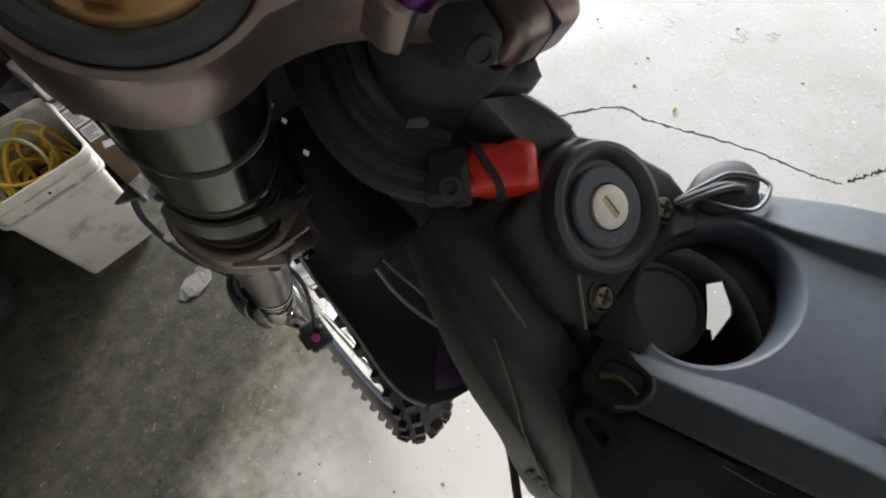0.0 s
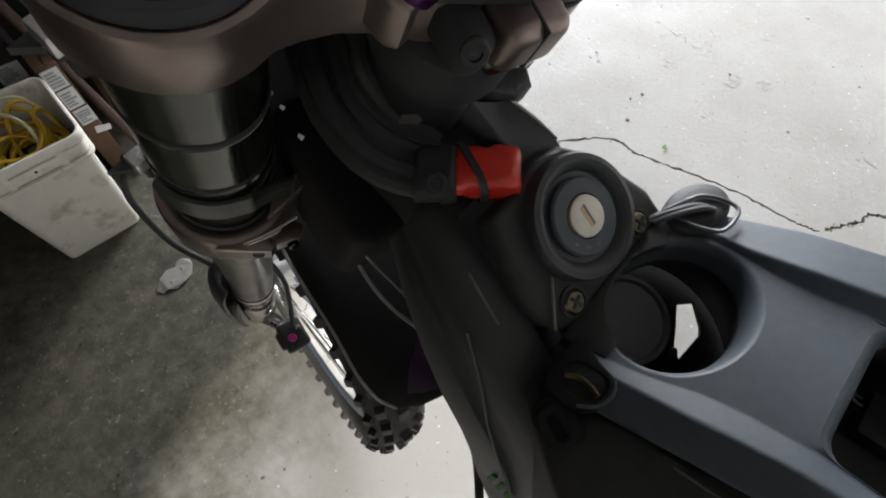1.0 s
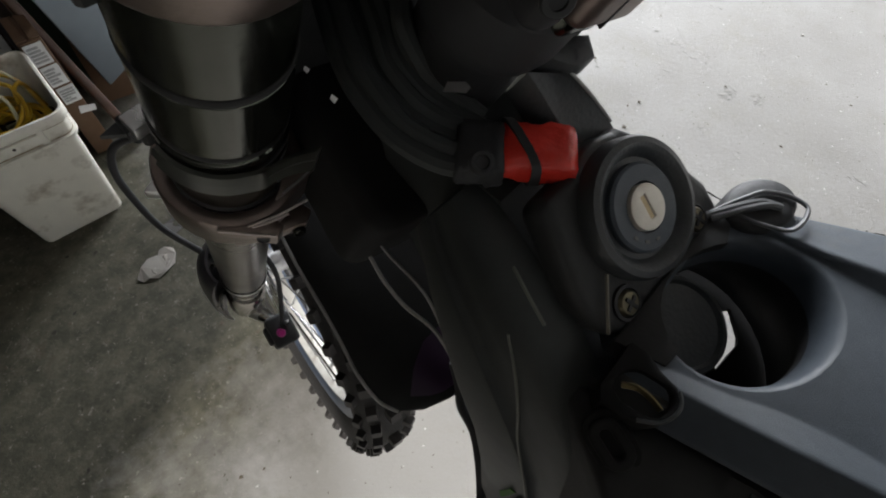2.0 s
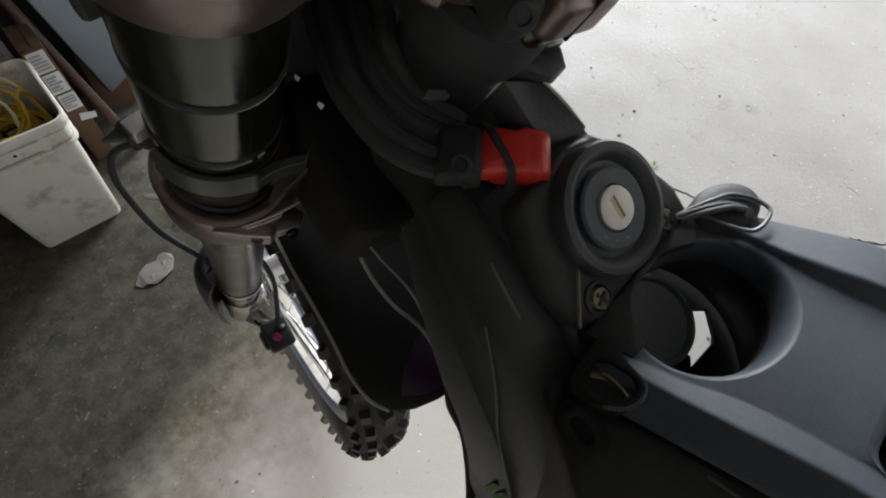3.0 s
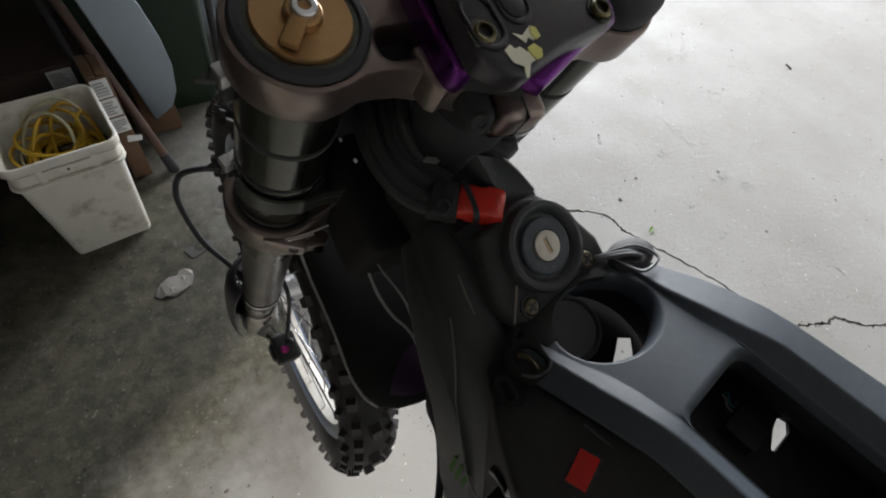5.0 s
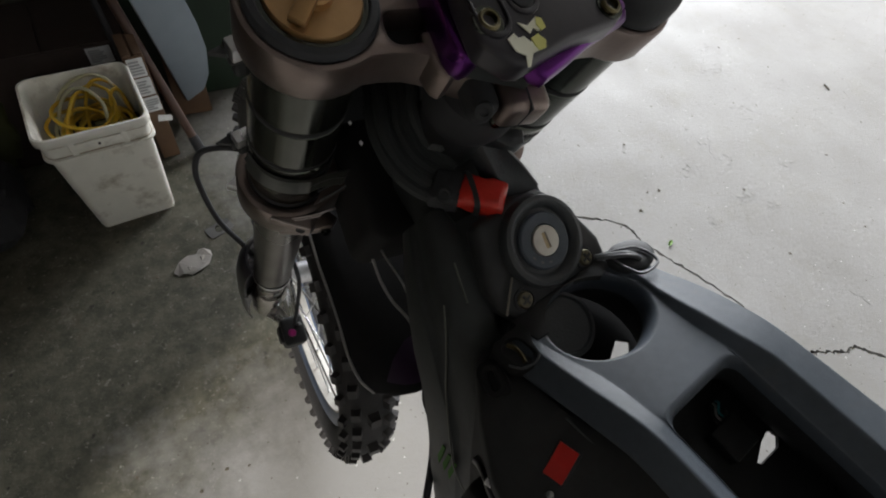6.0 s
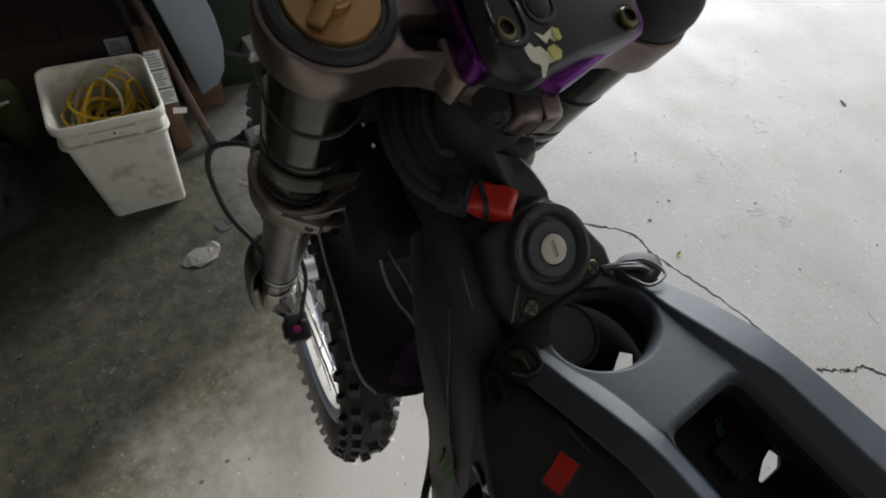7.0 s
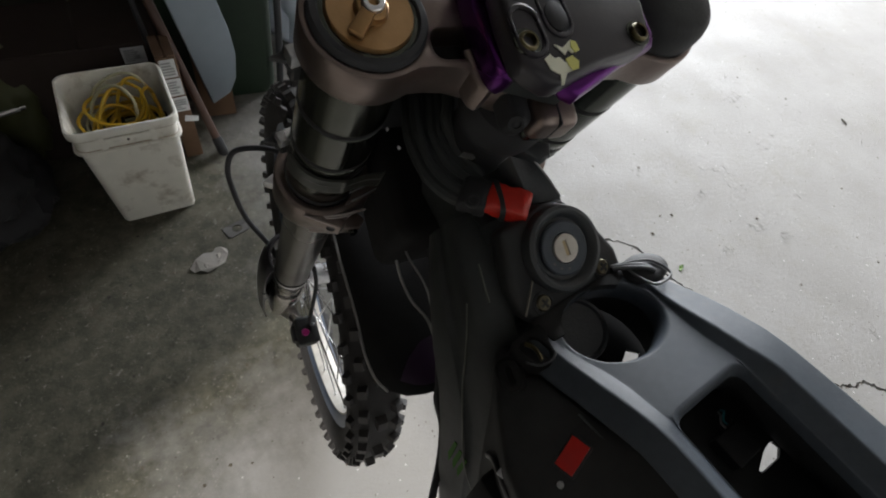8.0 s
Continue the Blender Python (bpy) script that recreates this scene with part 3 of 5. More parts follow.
part("worn_bright_edge", tube([(-0.0935, -0.0280, -0.1652), (-0.0830, -0.0343, -0.1656), (-0.0722, -0.0404, -0.1660)], 0.0007, 6, 4), "edge_metal", lug, "worn edge drawn bright", STEER)
part("bolt_hole", lathe([(0.0, 0.0), (0.0024, 0.0), (0.0030, 0.0004), (0.0030, -0.002)], 14), "rubber", lug, "", STEER @ axis_pose((-0.0772, -0.0381, -0.1720), (-0.45, -0.8, 0.3)))
for line in (((-0.0815, -0.0318, -0.1632), (-0.068, -0.0328, -0.1618), (-0.0530, -0.0320, -0.1605)), ((-0.0800, -0.0326, -0.1650), (-0.0715, -0.0336, -0.1645), (-0.0630, -0.0336, -0.1640))):
    part("worn_bright_edge", tube(line, 0.0007, 6, 4), "edge_metal", low_clamp, "rim worn to bare metal", STEER)

# a moulded bracket strap round each leg that reaches inwards
def strap():
    path = []
    for i in range(19):
        a = radians(190 + i * 4.0)
        path.append(Vector((-LEG + 0.0246 * math.cos(a), 0.0246 * math.sin(a), -0.1250)))
    path += spline([path[-1], (-0.0718, -0.0268, -0.1215), (-0.0675, -0.0305, -0.1080), (-0.0640, -0.0345, -0.0955), (-0.0605, -0.0390, -0.0850)], 4)[1:]
    sec = []
    for i, p in enumerate(path):
        d = path[min(i + 1, len(path) - 1)] - path[max(i - 1, 0)]
        n = Vector((d.y, -d.x, 0)).normalized()
        up = Vector((0, 0, 0.0085))
        sec.append([p + up, p - up, p - up + n * 0.0018, p - up * 0.6 + n * 0.0034, p + n * 0.0014, p + up * 0.6 + n * 0.0034, p + up + n * 0.0018])
    return loft(sec)


part("bracket_strap", strap(), "strap", bike, "dark moulded lamp bracket strap", STEER)
# block added to keep the space at the lower clamp dark
part("gap_block", slab(rounded(-0.043, 0.050, -0.066, 0.022, 0.012, 5), -0.212, -0.128, bevel=0.008, seg=3), "deep_black", bike, "added black block filling the dark gap at the lower clamp", STEER)

# steering head and stem covers
bm = lathe([(0.020, -0.027), (0.0235, -0.030), (0.0245, -0.036), (0.0245, -0.046), (0.0230, -0.052), (0.0205, -0.056), (0.0205, -0.145), (0.028, -0.148), (0.028, -0.163), (0.0, -0.163)], 48)
part("steering_head", bm, "rubber", bike, "black steering head with bearing covers", STEER @ Matrix.Translation((0, -0.026, 0)))

# dark plate added between the legs to block the bright floor behind
bm = slab(rounded(-0.074, 0.074, -0.160, -0.028, 0.012), -0.003, 0.003, bevel=0.0015, m=Matrix(((1, 0, 0, 0), (0, 0, 1, 0.014), (0, 1, 0, 0), (0, 0, 0, 1))))
part("gap_plate", bm, "plastic", bike, "added black plate filling the gap between the fork legs", STEER)

# handlebar mount above the clamp
cap_out = [(-0.0310, -0.0400), (-0.0280, -0.0435), (-0.0200, -0.0500), (-0.0150, -0.0505), (0.0080, -0.0425), (0.0330, -0.0372), (0.0390, -0.0330), (0.0420, -0.0150), (0.040, 0.006), (-0.0295, 0.010), (-0.0315, -0.02)]
mount = part("handlebar_mount", slab(cap_out, 0.0100, 0.0232, bevel=0.0030, seg=3), "gloss", bike, "black handlebar mount with hexagon bolts", STEER)
base_out = [(-0.0100, -0.0380), (-0.0060, -0.0490), (-0.0015, -0.0520), (0.0120, -0.0460), (0.0273, -0.0385), (0.0500, -0.0300), (0.0530, -0.0240), (0.0520, 0.004), (-0.010, 0.004)]
part("purple_plate", slab(base_out, 0.0040, 0.0150, bevel=0.0038, seg=4), "purple", mount, "purple anodised lower plate", STEER)
part("mount_base", slab([(-0.0250, -0.0370), (0.0000, -0.0460), (0.0260, -0.0345), (0.0430, -0.0240), (0.044, 0.0), (-0.026, 0.0)], -0.0060, 0.0045, bevel=0.002), "frame", mount, "black base of the mount", STEER)
ring = arc(0, 0.006, 0.0070, 0, 180, 10) + arc(0, -0.004, 0.0070, 180, 360, 10)
hole = arc(0, 0.005, 0.0056, 0, 180, 8) + arc(0, -0.003, 0.0056, 180, 360, 8)
part("lug_rim", slab(ring, 0.0225, 0.0246, holes=[hole], bevel=0.0007), "gloss", mount, "raised oblong rim", STEER @ pose(-0.0240, -0.0290, 0, 0, 0, 6))
part("lug_rim", slab(ring, 0.0225, 0.0242, holes=[hole], bevel=0.0007), "gloss", mount, "raised oblong rim", STEER @ pose(-0.0085, -0.0205, 0, 0, 0, 6))
for x, y, z in ((-0.0258, -0.0328, 0.0232), (0.0315, -0.030, 0.0232)):
    part("mount_bolt", lathe([(0.0044, -0.001), (0.0044, 0.0014), (0.0037, 0.0022), (0.0029, 0.0021), (0.0027, -0.0005), (0.0, -0.0005)], 24), "brass", mount, "yellow-passivated hexagon bolt", STEER @ Matrix.Translation((x, y, z)))
    part("bolt_washer", lathe([(0.0044, -0.0006), (0.0060, -0.0006), (0.0060, 0.0005), (0.0044, 0.0005)], 24, closed=True), "fork_black", mount, "", STEER @ Matrix.Translation((x, y, z)))
part("bolt_recess", lathe([(0.0060, 0.0), (0.0060, 0.0008), (0.0052, 0.0012), (0.0, 0.0009)], 28), "rubber", mount, "dark oval recess", STEER @ Matrix.Translation((-0.0085, -0.0215, 0.0232)) @ Matrix.Diagonal((0.85, 1.15, 1, 1)))
film = [(-0.0210, -0.0405), (-0.0178, -0.0385), (-0.0165, -0.0405), (-0.0140, -0.0400), (-0.0120, -0.0425), (-0.0095, -0.0410), (-0.0070, -0.0432), (-0.0092, -0.0458), (-0.0128, -0.0470), (-0.0160, -0.0520), (-0.0172, -0.0520), (-0.0160, -0.0475), (-0.0195, -0.0455)]
part("sticker", slab(film, 0.0234, 0.0239), "white_film", mount, "torn white and yellow sticker", STEER, smooth=False)
scrap = [(-0.0115, -0.0412), (-0.0080, -0.0398), (-0.0055, -0.0425), (-0.0068, -0.0455), (-0.0098, -0.0462), (-0.0110, -0.0440)]
part("sticker", slab(scrap, 0.0238, 0.0243), "yellow_film", mount, "yellow part of the torn sticker", STEER, smooth=False)
scrap = [(-0.0062, -0.0330), (-0.0040, -0.0338), (-0.0035, -0.0375), (-0.0058, -0.0385), (-0.0072, -0.0360)]
part("sticker", slab(scrap, 0.0239, 0.0244), "yellow_film", mount, "yellow part of the torn sticker", STEER, smooth=False)
film = [(-0.0145, -0.0345), (-0.0110, -0.0360), (-0.0058, -0.0325), (-0.0045, -0.0360), (-0.0068, -0.0385), (-0.0088, -0.0370), (-0.0108, -0.0392)]
part("sticker", slab(film, 0.0235, 0.0240), "white_film", mount, "torn white and yellow sticker", STEER, smooth=False)
sec = []
for z, k in ((-0.0060, 0.8), (-0.0040, 0.96), (0.0010, 1.0), (0.0060, 1.0), (0.0085, 0.9), (0.0098, 0.7)):
    ring = [(-0.0385, 0.014), (-0.0385, -0.016), (-0.0380, -0.0320), (-0.0365, -0.0370), (-0.0330, -0.0400), (-0.0280, -0.0385), (-0.0262, -0.0330), (-0.0265, -0.016), (-0.0265, 0.014)]
    cx, cy = -0.030, -0.015
    ring = [(x + 0.0048, y + 0.001) for x, y in ring]
    sec.append([(cx + (x - cx) * k, cy + (y - cy) * (0.5 + 0.5 * k), z) for x, y in ring])
part("purple_clamp", loft(sec), "purple", mount, "purple anodised clamp half", STEER, sharp=60)
part("clamp_foot", slab([(-0.0370, -0.0150), (-0.0362, -0.0285), (-0.0345, -0.0345), (-0.0315, -0.0370), (-0.0280, -0.0360), (-0.0255, -0.0250), (-0.0255, -0.015)], -0.0220, -0.0040, bevel=0.0025, seg=3), "clamp", mount, "bronze-grey clamp foot", STEER)

# front wheel
WHEEL = Matrix.Translation((0.022, 0.426, 0.3405)) @ pose(0, 0, 0, 0, 0, -10.2) @ pose(0, 0, 0, 0, 3.4, 0) @ pose(0, 0, 0, 0, 90, 0)
wheel = part("front_wheel", lathe([(0.018, -0.055), (0.024, -0.052), (0.026, -0.035), (0.019, -0.028), (0.019, 0.028), (0.026, 0.035), (0.024, 0.052), (0.018, 0.055)], 32), "silver", bike, "spoked front wheel with knobbly tyre", WHEEL)
R = 0.3415
tyre = lathe([(0.268, -0.023), (0.274, -0.030), (0.287, -0.036), (0.304, -0.0370), (0.315, -0.033), (0.3225, -0.023), (0.326, -0.008), (0.326, 0.008), (0.3225, 0.023),
              (0.315, 0.033), (0.304, 0.0370), (0.287, 0.036), (0.274, 0.030), (0.268, 0.023)], 120, closed=True)
part("tyre", tyre, "carcass", wheel, "dusty black off-road tyre", WHEEL)
rim = lathe([(0.273, -0.025), (0.275, -0.022), (0.264, -0.019), (0.256, -0.012), (0.253, 0.0), (0.256, 0.012), (0.264, 0.019), (0.275, 0.022), (0.273, 0.025), (0.261, 0.025), (0.252, 0.019),
             (0.246, 0.008), (0.246, -0.008), (0.252, -0.019), (0.261, -0.025)], 120, closed=True)
part("rim", rim, "rim", wheel, "blue-grey alloy rim", WHEEL)
# paler than the rim: the sunlight on its inner face is in the colour
part("rim_bed", lathe([(0.2470, -0.0185), (0.2452, -0.0080), (0.2452, 0.0080), (0.2470, 0.0185), (0.2500, 0.0185), (0.2480, 0.0080), (0.2480, -0.0080), (0.2500, -0.0185)], 120, closed=True), "rim_bed", wheel, "inner face of the rim, painted sunlit", WHEEL)
for i in range(36):
    a = 2 * math.pi * i / 36
    s = 1 if i % 2 else -1
    lead = (1 if (i // 2) % 2 else -1) * 1.1
    p0 = Vector((0.024 * math.cos(a + lead), 0.024 * math.sin(a + lead), s * 0.036))
    p1 = Vector((0.250 * math.cos(a), 0.250 * math.sin(a), s * 0.006))
    part("spoke", tube([p0, (p0 + p1) / 2, p1], 0.0015, 6, 1), "silver" if i % 3 else "sleeve", wheel, "", WHEEL)
    nip = (p1 - p0).normalized()
    part("nipple", tube([p1 - nip * 0.011, p1 - nip * 0.005, p1], 0.0026, 6, 1), "silver", wheel, "", WHEEL)
rotor = lathe([(0.052, -0.0415), (0.112, -0.0415), (0.112, -0.0385), (0.052, -0.0385)], 72, closed=True)
for i in range(6):
    a = math.pi * i / 3
    rotor = tube([(0.02 * math.cos(a), 0.02 * math.sin(a), -0.040), (0.04 * math.cos(a + 0.25), 0.04 * math.sin(a + 0.25), -0.040), (0.056 * math.cos(a + 0.4), 0.056 * math.sin(a + 0.4), -0.040)], 0.005, 6, 3, bm=rotor, flat=0.4)
part("brake_disc", rotor, "silver", wheel, "steel brake disc", WHEEL)


def knob(sx, sy, h):
    """One tread block, tapering outwards."""
    bm = bmesh.new()
    bmesh.ops.create_cube(bm, size=1)
    for v in bm.verts:
        k = 1.0 if v.co.z < 0 else 0.84
        v.co = Vector((v.co.x * sx * k, v.co.y * sy * k, (v.co.z + 0.5) * h))
    me = bpy.data.meshes.new("knob")
    bm.to_mesh(me)
    bm.free()
    me.materials.append(M["knob"])
    return me


KNOBS = {"c": knob(0.0165, 0.0185, 0.0150), "m": knob(0.0140, 0.0155, 0.0145), "e": knob(0.0115, 0.0135, 0.0130)}
rnd = random.Random(11)
for i in range(48):
    for kind, z, r, tilt, off in (("c", 0.0, 0.3235, 0, 0.0), ("m", 0.0200, 0.3185, 26, 0.5), ("m", -0.0200, 0.3185, -26, 0.5), ("e", 0.0318, 0.308, 56, 0.0), ("e", -0.0318, 0.308, -56, 0.0)):
        if kind == "c" and i % 2:
            continue
        a = 360 * (i + off) / 48 + rnd.uniform(-0.4, 0.4)
        m = pose(0, 0, 0, 0, 0, a) @ Matrix.Translation((r, 0, z)) @ pose(0, 0, 0, 0, 90 - tilt, 0)
        place("knob", KNOBS[kind], wheel, "", WHEEL @ m)

# brake caliper behind the left leg, its lug and hose
CAL = STEER @ Matrix.Translation((-0.058, -0.062, -0.64))
bm = box(-0.016, 0.016, -0.022, 0.02, -0.03, 0.028, 0.005, 3)
bm = box(-0.021, -0.008, -0.014, 0.012, -0.02, 0.016, 0.004, 2, bm=bm)
caliper = part("brake_caliper", bm, "plastic", bike, "black brake caliper with a magenta fitting", CAL)
part("fitting", lathe([(0.0055, 0), (0.0055, 0.006), (0.004, 0.009)], 12), "pink", caliper, "magenta banjo fitting", CAL @ axis_pose((-0.004, -0.004, 0.027), (0.1, -0.2, 1)))
part("bleed_screw", lathe([(0.0035, 0), (0.0035, 0.008), (0.002, 0.012)], 8), "silver", caliper, "", CAL @ axis_pose((0.008, 0.004, 0.026), (0, 0, 1)))
lug = tube([(-LEG, -0.012, -0.70), (-0.068, -0.03, -0.675), (-0.06, -0.05, -0.655)], 0.0105, 12, 6, taper=(1.25, 0.7))
lug = lathe([(0.006, -0.004), (0.006, 0.012), (0.0045, 0.013)], 12, bm=lug, m=Matrix.Translation((-0.062, -0.047, -0.648)))
part("caliper_lug", lug, "silver", bike, "cast lug from the fork foot", STEER)
part("brake_hose", tube([(-0.056, -0.058, -0.615), (-0.046, -0.03, -0.57), (-0.042, -0.01, -0.53), (-0.046, 0.01, -0.50), (-0.056, 0.02, -0.47)], 0.003, 8), "rubber", bike, "black brake hose", STEER)

# front fender
sec = []
for y, w, z, crown in ((0.085, 0.028, -0.312, 0.006), (0.05, 0.040, -0.304, 0.010), (0.0, 0.050, -0.297, 0.012), (-0.04, 0.0525, -0.285, 0.013), (-0.09, 0.0515, -0.280, 0.013),
                       (-0.125, 0.0525, -0.278, 0.013), (-0.148, 0.0485, -0.279, 0.012), (-0.162, 0.040, -0.281, 0.010), (-0.171, 0.024, -0.283, 0.007), (-0.174, 0.008, -0.284, 0.005)):
    top = [(w * math.sin(radians(a)) , y, z + crown * math.cos(radians(a)) - 0.0) for a in (-90, -70, -45, -20, 0, 20, 45, 70, 90)]
    low = [(x * 0.97, yy, zz - 0.0035) for x, yy, zz in top[::-1]]
    sec.append(top + low)
fender = part("front_fender", loft(sec), "deep_black", bike, "black plastic front fender", STEER)
edge = [(-w, y, z) for y, w, z in ((0.0, 0.0502, -0.2975), (-0.04, 0.0528, -0.2855), (-0.09, 0.0518, -0.2805), (-0.125, 0.0528, -0.2785), (-0.148, 0.0488, -0.2795), (-0.162, 0.0403, -0.2815))]
part("fender_edge", tube(edge, 0.0014, 6, 6), "wire_grey", fender, "rolled lip of the fender", STEER)
FENDER = [(-0.09, 0.0515, -0.280, 0.013), (-0.125, 0.0525, -0.278, 0.013), (-0.148, 0.0485, -0.279, 0.012), (-0.162, 0.040, -0.281, 0.010), (-0.171, 0.024, -0.283, 0.007)]


def fender_top(x, y):
    """The height of the fender's skin."""
    for a, b in zip(FENDER, FENDER[1:]):
        if b[0] <= y <= a[0]:
            f = (a[0] - y) / (a[0] - b[0])
            w, z, c = (p + (q - p) * f for p, q in zip(a[1:], b[1:]))
            return z + c * math.sqrt(max(0.0, 1 - (x / w) ** 2))
    return -0.283


edge = [(-0.030, -0.156), (-0.020, -0.140), (-0.006, -0.128), (0.012, -0.124), (0.024, -0.132), (0.036, -0.125), (0.042, -0.132), (0.040, -0.146), (0.032, -0.156), (0.020, -0.163), (0.008, -0.166), (-0.008, -0.166), (-0.018, -0.163)]
ring = [[(cx * k + 0.006 * (1 - k), cy * k - 0.151 * (1 - k)) for cx, cy in edge] for k in (1.0, 0.75, 0.5, 0.25)]
bm = loft([[(x, y, fender_top(x, y) + 0.0009) for x, y in r] for r in ring], caps=True)
part("fender_film", bm, "fender_purple", fender, "dark purple graphic", STEER)

# brackets and the looping cable beside the left leg
for y, z, w in ((0.006, -0.037, 0.0065), (0.010, -0.125, 0.0085)):
    at = STEER @ pose(-0.1015, y, z, 0, 0, 12)
    bm = box(-w * 0.75, 0.010, -0.004, 0.004, -0.0055, 0.0035, 0.0014, 2)
    bm = box(-0.002, 0.008, -0.003, 0.003, -0.017, -0.004, 0.0012, 1, bm=bm)
    bm = slab([(-w - 0.005, 0.001), (-w * 0.8, -0.0025), (0.002, -0.0035), (0.002, 0.0025), (-w * 0.8, 0.0025)], -0.001, 0.0018, bm=bm)
    brk = part("lamp_bracket", bm, "plastic", bike, "black lamp bracket with a plated pin", at)
    part("plated_pin", box(-0.0036, 0.0036, -0.0042, 0.0042, -0.005, 0.007, 0.0008, 2), "silver", brk, "", at @ axis_pose((0.0, -0.0025, 0.0046), (1, 0.1, 0)))
part("cable_loop", tube([(-0.066, 0.062, -0.272), (-0.082, 0.074, -0.285), (-0.1, 0.0923, -0.3104), (-0.1198, 0.1005, -0.3301), (-0.1282, 0.0939, -0.3499), (-0.1279, 0.079, -0.367), (-0.1196, 0.0515, -0.3925), (-0.1009, 0.0239, -0.4153), (-0.09, 0.01, -0.45)], 0.0029, 10), "rubber", bike, "black looping brake hose", STEER)
part("hose_bracket", box(-0.03, 0.012, -0.006, 0.006, -0.007, 0.007, 0.002, 2), "plastic", bike, "black hose bracket", STEER @ pose(-0.062, 0.05, -0.262, 0, 0, 40))
part("clip_tab", slab([(-0.113, 0.008), (-0.104, 0.014), (-0.098, 0.0)], -0.196, -0.186, bevel=0.001), "silver", bike, "plated clip", STEER)

# frame: steering head gusset and two curved spars
FR = FRAME
def spar(side):
    lower = Vector((0, 0, 0)) if side < 0 else Vector((-0.022, 0, -0.05))
    st = [  # v, w of the centre line, half width along the spar's face, half thickness, u
        (0.072, -0.004, 0.018, 0.010, 0.034), (0.050, -0.014, 0.026, 0.013, 0.043), (0.028, -0.028, 0.031, 0.015, 0.050), (0.008, -0.048, 0.033, 0.016, 0.055),
        (-0.011, -0.085, 0.034, 0.016, 0.058), (-0.025, -0.14, 0.036, 0.016, 0.0595), (-0.037, -0.22, 0.037, 0.017, 0.060), (-0.055, -0.32, 0.040, 0.018, 0.060), (-0.105, -0.44, 0.044, 0.018, 0.058)]
    sec = []
    for i, (v, w, hw, ht, u) in enumerate(st):
        a, b = st[max(0, i - 1)], st[min(len(st) - 1, i + 1)]
        d = Vector((0, b[0] - a[0], b[1] - a[1])).normalized()
        n = Vector((0, -d.z, d.y))
        c = Vector((side * u, v, w))
        o = Vector((side, 0, 0))
        ring = []
        for k, q in ((-0.95, -0.9), (-1, -0.5), (-1, 0.1), (-0.93, 0.45), (-0.8, 0.62), (-0.5, 0.68), (-0.24, 0.70), (-0.17, 0.78), (-0.13, 0.96), (-0.08, 1.0), (0.3, 1.0), (0.62, 0.96), (0.85, 0.75), (0.97, 0.35), (1, -0.3), (0.95, -0.9)):
            ring.append(c + n * (hw * k) + o * (ht * q))
        sec.append([p + lower for p in ring])
    return loft(sec)


for side in (-1, 1):
    spar_ob = part("frame_spar", spar(side), "frame", bike, "black cast frame spar with a raised rib", FR)
    if side < 0:
        part("spar_ridge", tube([(-0.0560, 0.0232, -0.0036), (-0.0608, 0.0144, -0.0152), (-0.0655, 0.0058, -0.0330), (-0.0690, -0.0007, -0.0530), (-0.0742, -0.0142, -0.0830), (-0.0762, -0.0225, -0.1080), (-0.0764, -0.0310, -0.1350), (-0.0722, -0.0460, -0.1790)], 0.0006, 6, 6), "olive", spar_ob, "ridge rubbed to olive", FR)
        part("spar_seam", tube([(-0.0415, 0.0350, 0.0076), (-0.0446, 0.0250, 0.0034), (-0.0470, 0.0162, -0.0004)], 0.0007, 6, 5), "olive", spar_ob, "casting seam rubbed to olive", FR)
        # worn decal: three slanted strokes
        for k in range(3):
            bm = slab([(0, 0), (0.0030, 0.002), (0.0052, 0.017), (0.0080, 0.034), (0.0062, 0.0475), (0.0042, 0.034), (0.0018, 0.017)], 0, 0.0004)
            part("decal_stroke", bm, "green", spar_ob, "worn green decal stroke", FR @ basis((0, 1, -0.12), (-1, 0, 0.02), (-0.0760, -0.0290 + 0.0060 * k, -0.117 + 0.002 * k)), smooth=False)
bm = loft([[(-0.026, 0.115, 0.012), (0.010, 0.115, 0.012), (0.014, 0.052, 0.012), (-0.028, 0.052, 0.012)], [(-0.024, 0.110, -0.06), (0.026, 0.110, -0.06), (0.028, 0.02, -0.06), (-0.030, 0.02, -0.06)], [(-0.030, 0.03, -0.2), (0.034, 0.03, -0.2), (0.034, -0.01, -0.2), (-0.034, -0.01, -0.2)]])
part("head_gusset", bm, "frame", bike, "black steering head gusset", FR)
top = [Vector(p) for p in ((-0.003, 0.0665, 0.041), (0.0075, 0.0575, 0.0395), (0.0150, 0.0515, 0.0285), (0.0225, 0.0440, 0.0160), (0.0200, 0.0350, 0.0120), (0.0050, 0.0430, 0.0130), (0.000, 0.0520, 0.026))]
low = [p + Vector((-0.001, 0.006, -0.012)) for p in top]
inner = [p + Vector((0, 0.0006, 0.0008)) + (Vector((0.004, 0.052, 0.026)) - p) * 0.06 for p in top]
upper = [Vector(p) for p in ((-0.0005, 0.0672, 0.046), (0.0140, 0.0635, 0.046), (0.0190, 0.0605, 0.045), (0.0145, 0.0545, 0.043), (0.0078, 0.0556, 0.0425))]
head_cover = part("head_cover", loft([low, top, inner]), "collar", bike, "dark grey cover beside the steering head", FR, sharp=80)
part("upper_cover", loft([[p + Vector((0, 0.003, -0.008)) for p in upper], upper, [p + (Vector((0.008, 0.0605, 0.0453)) - p) * 0.08 + Vector((0, 0, 0.0005)) for p in upper]]), "collar", head_cover, "dark grey upper half of the cover", FR, sharp=60)
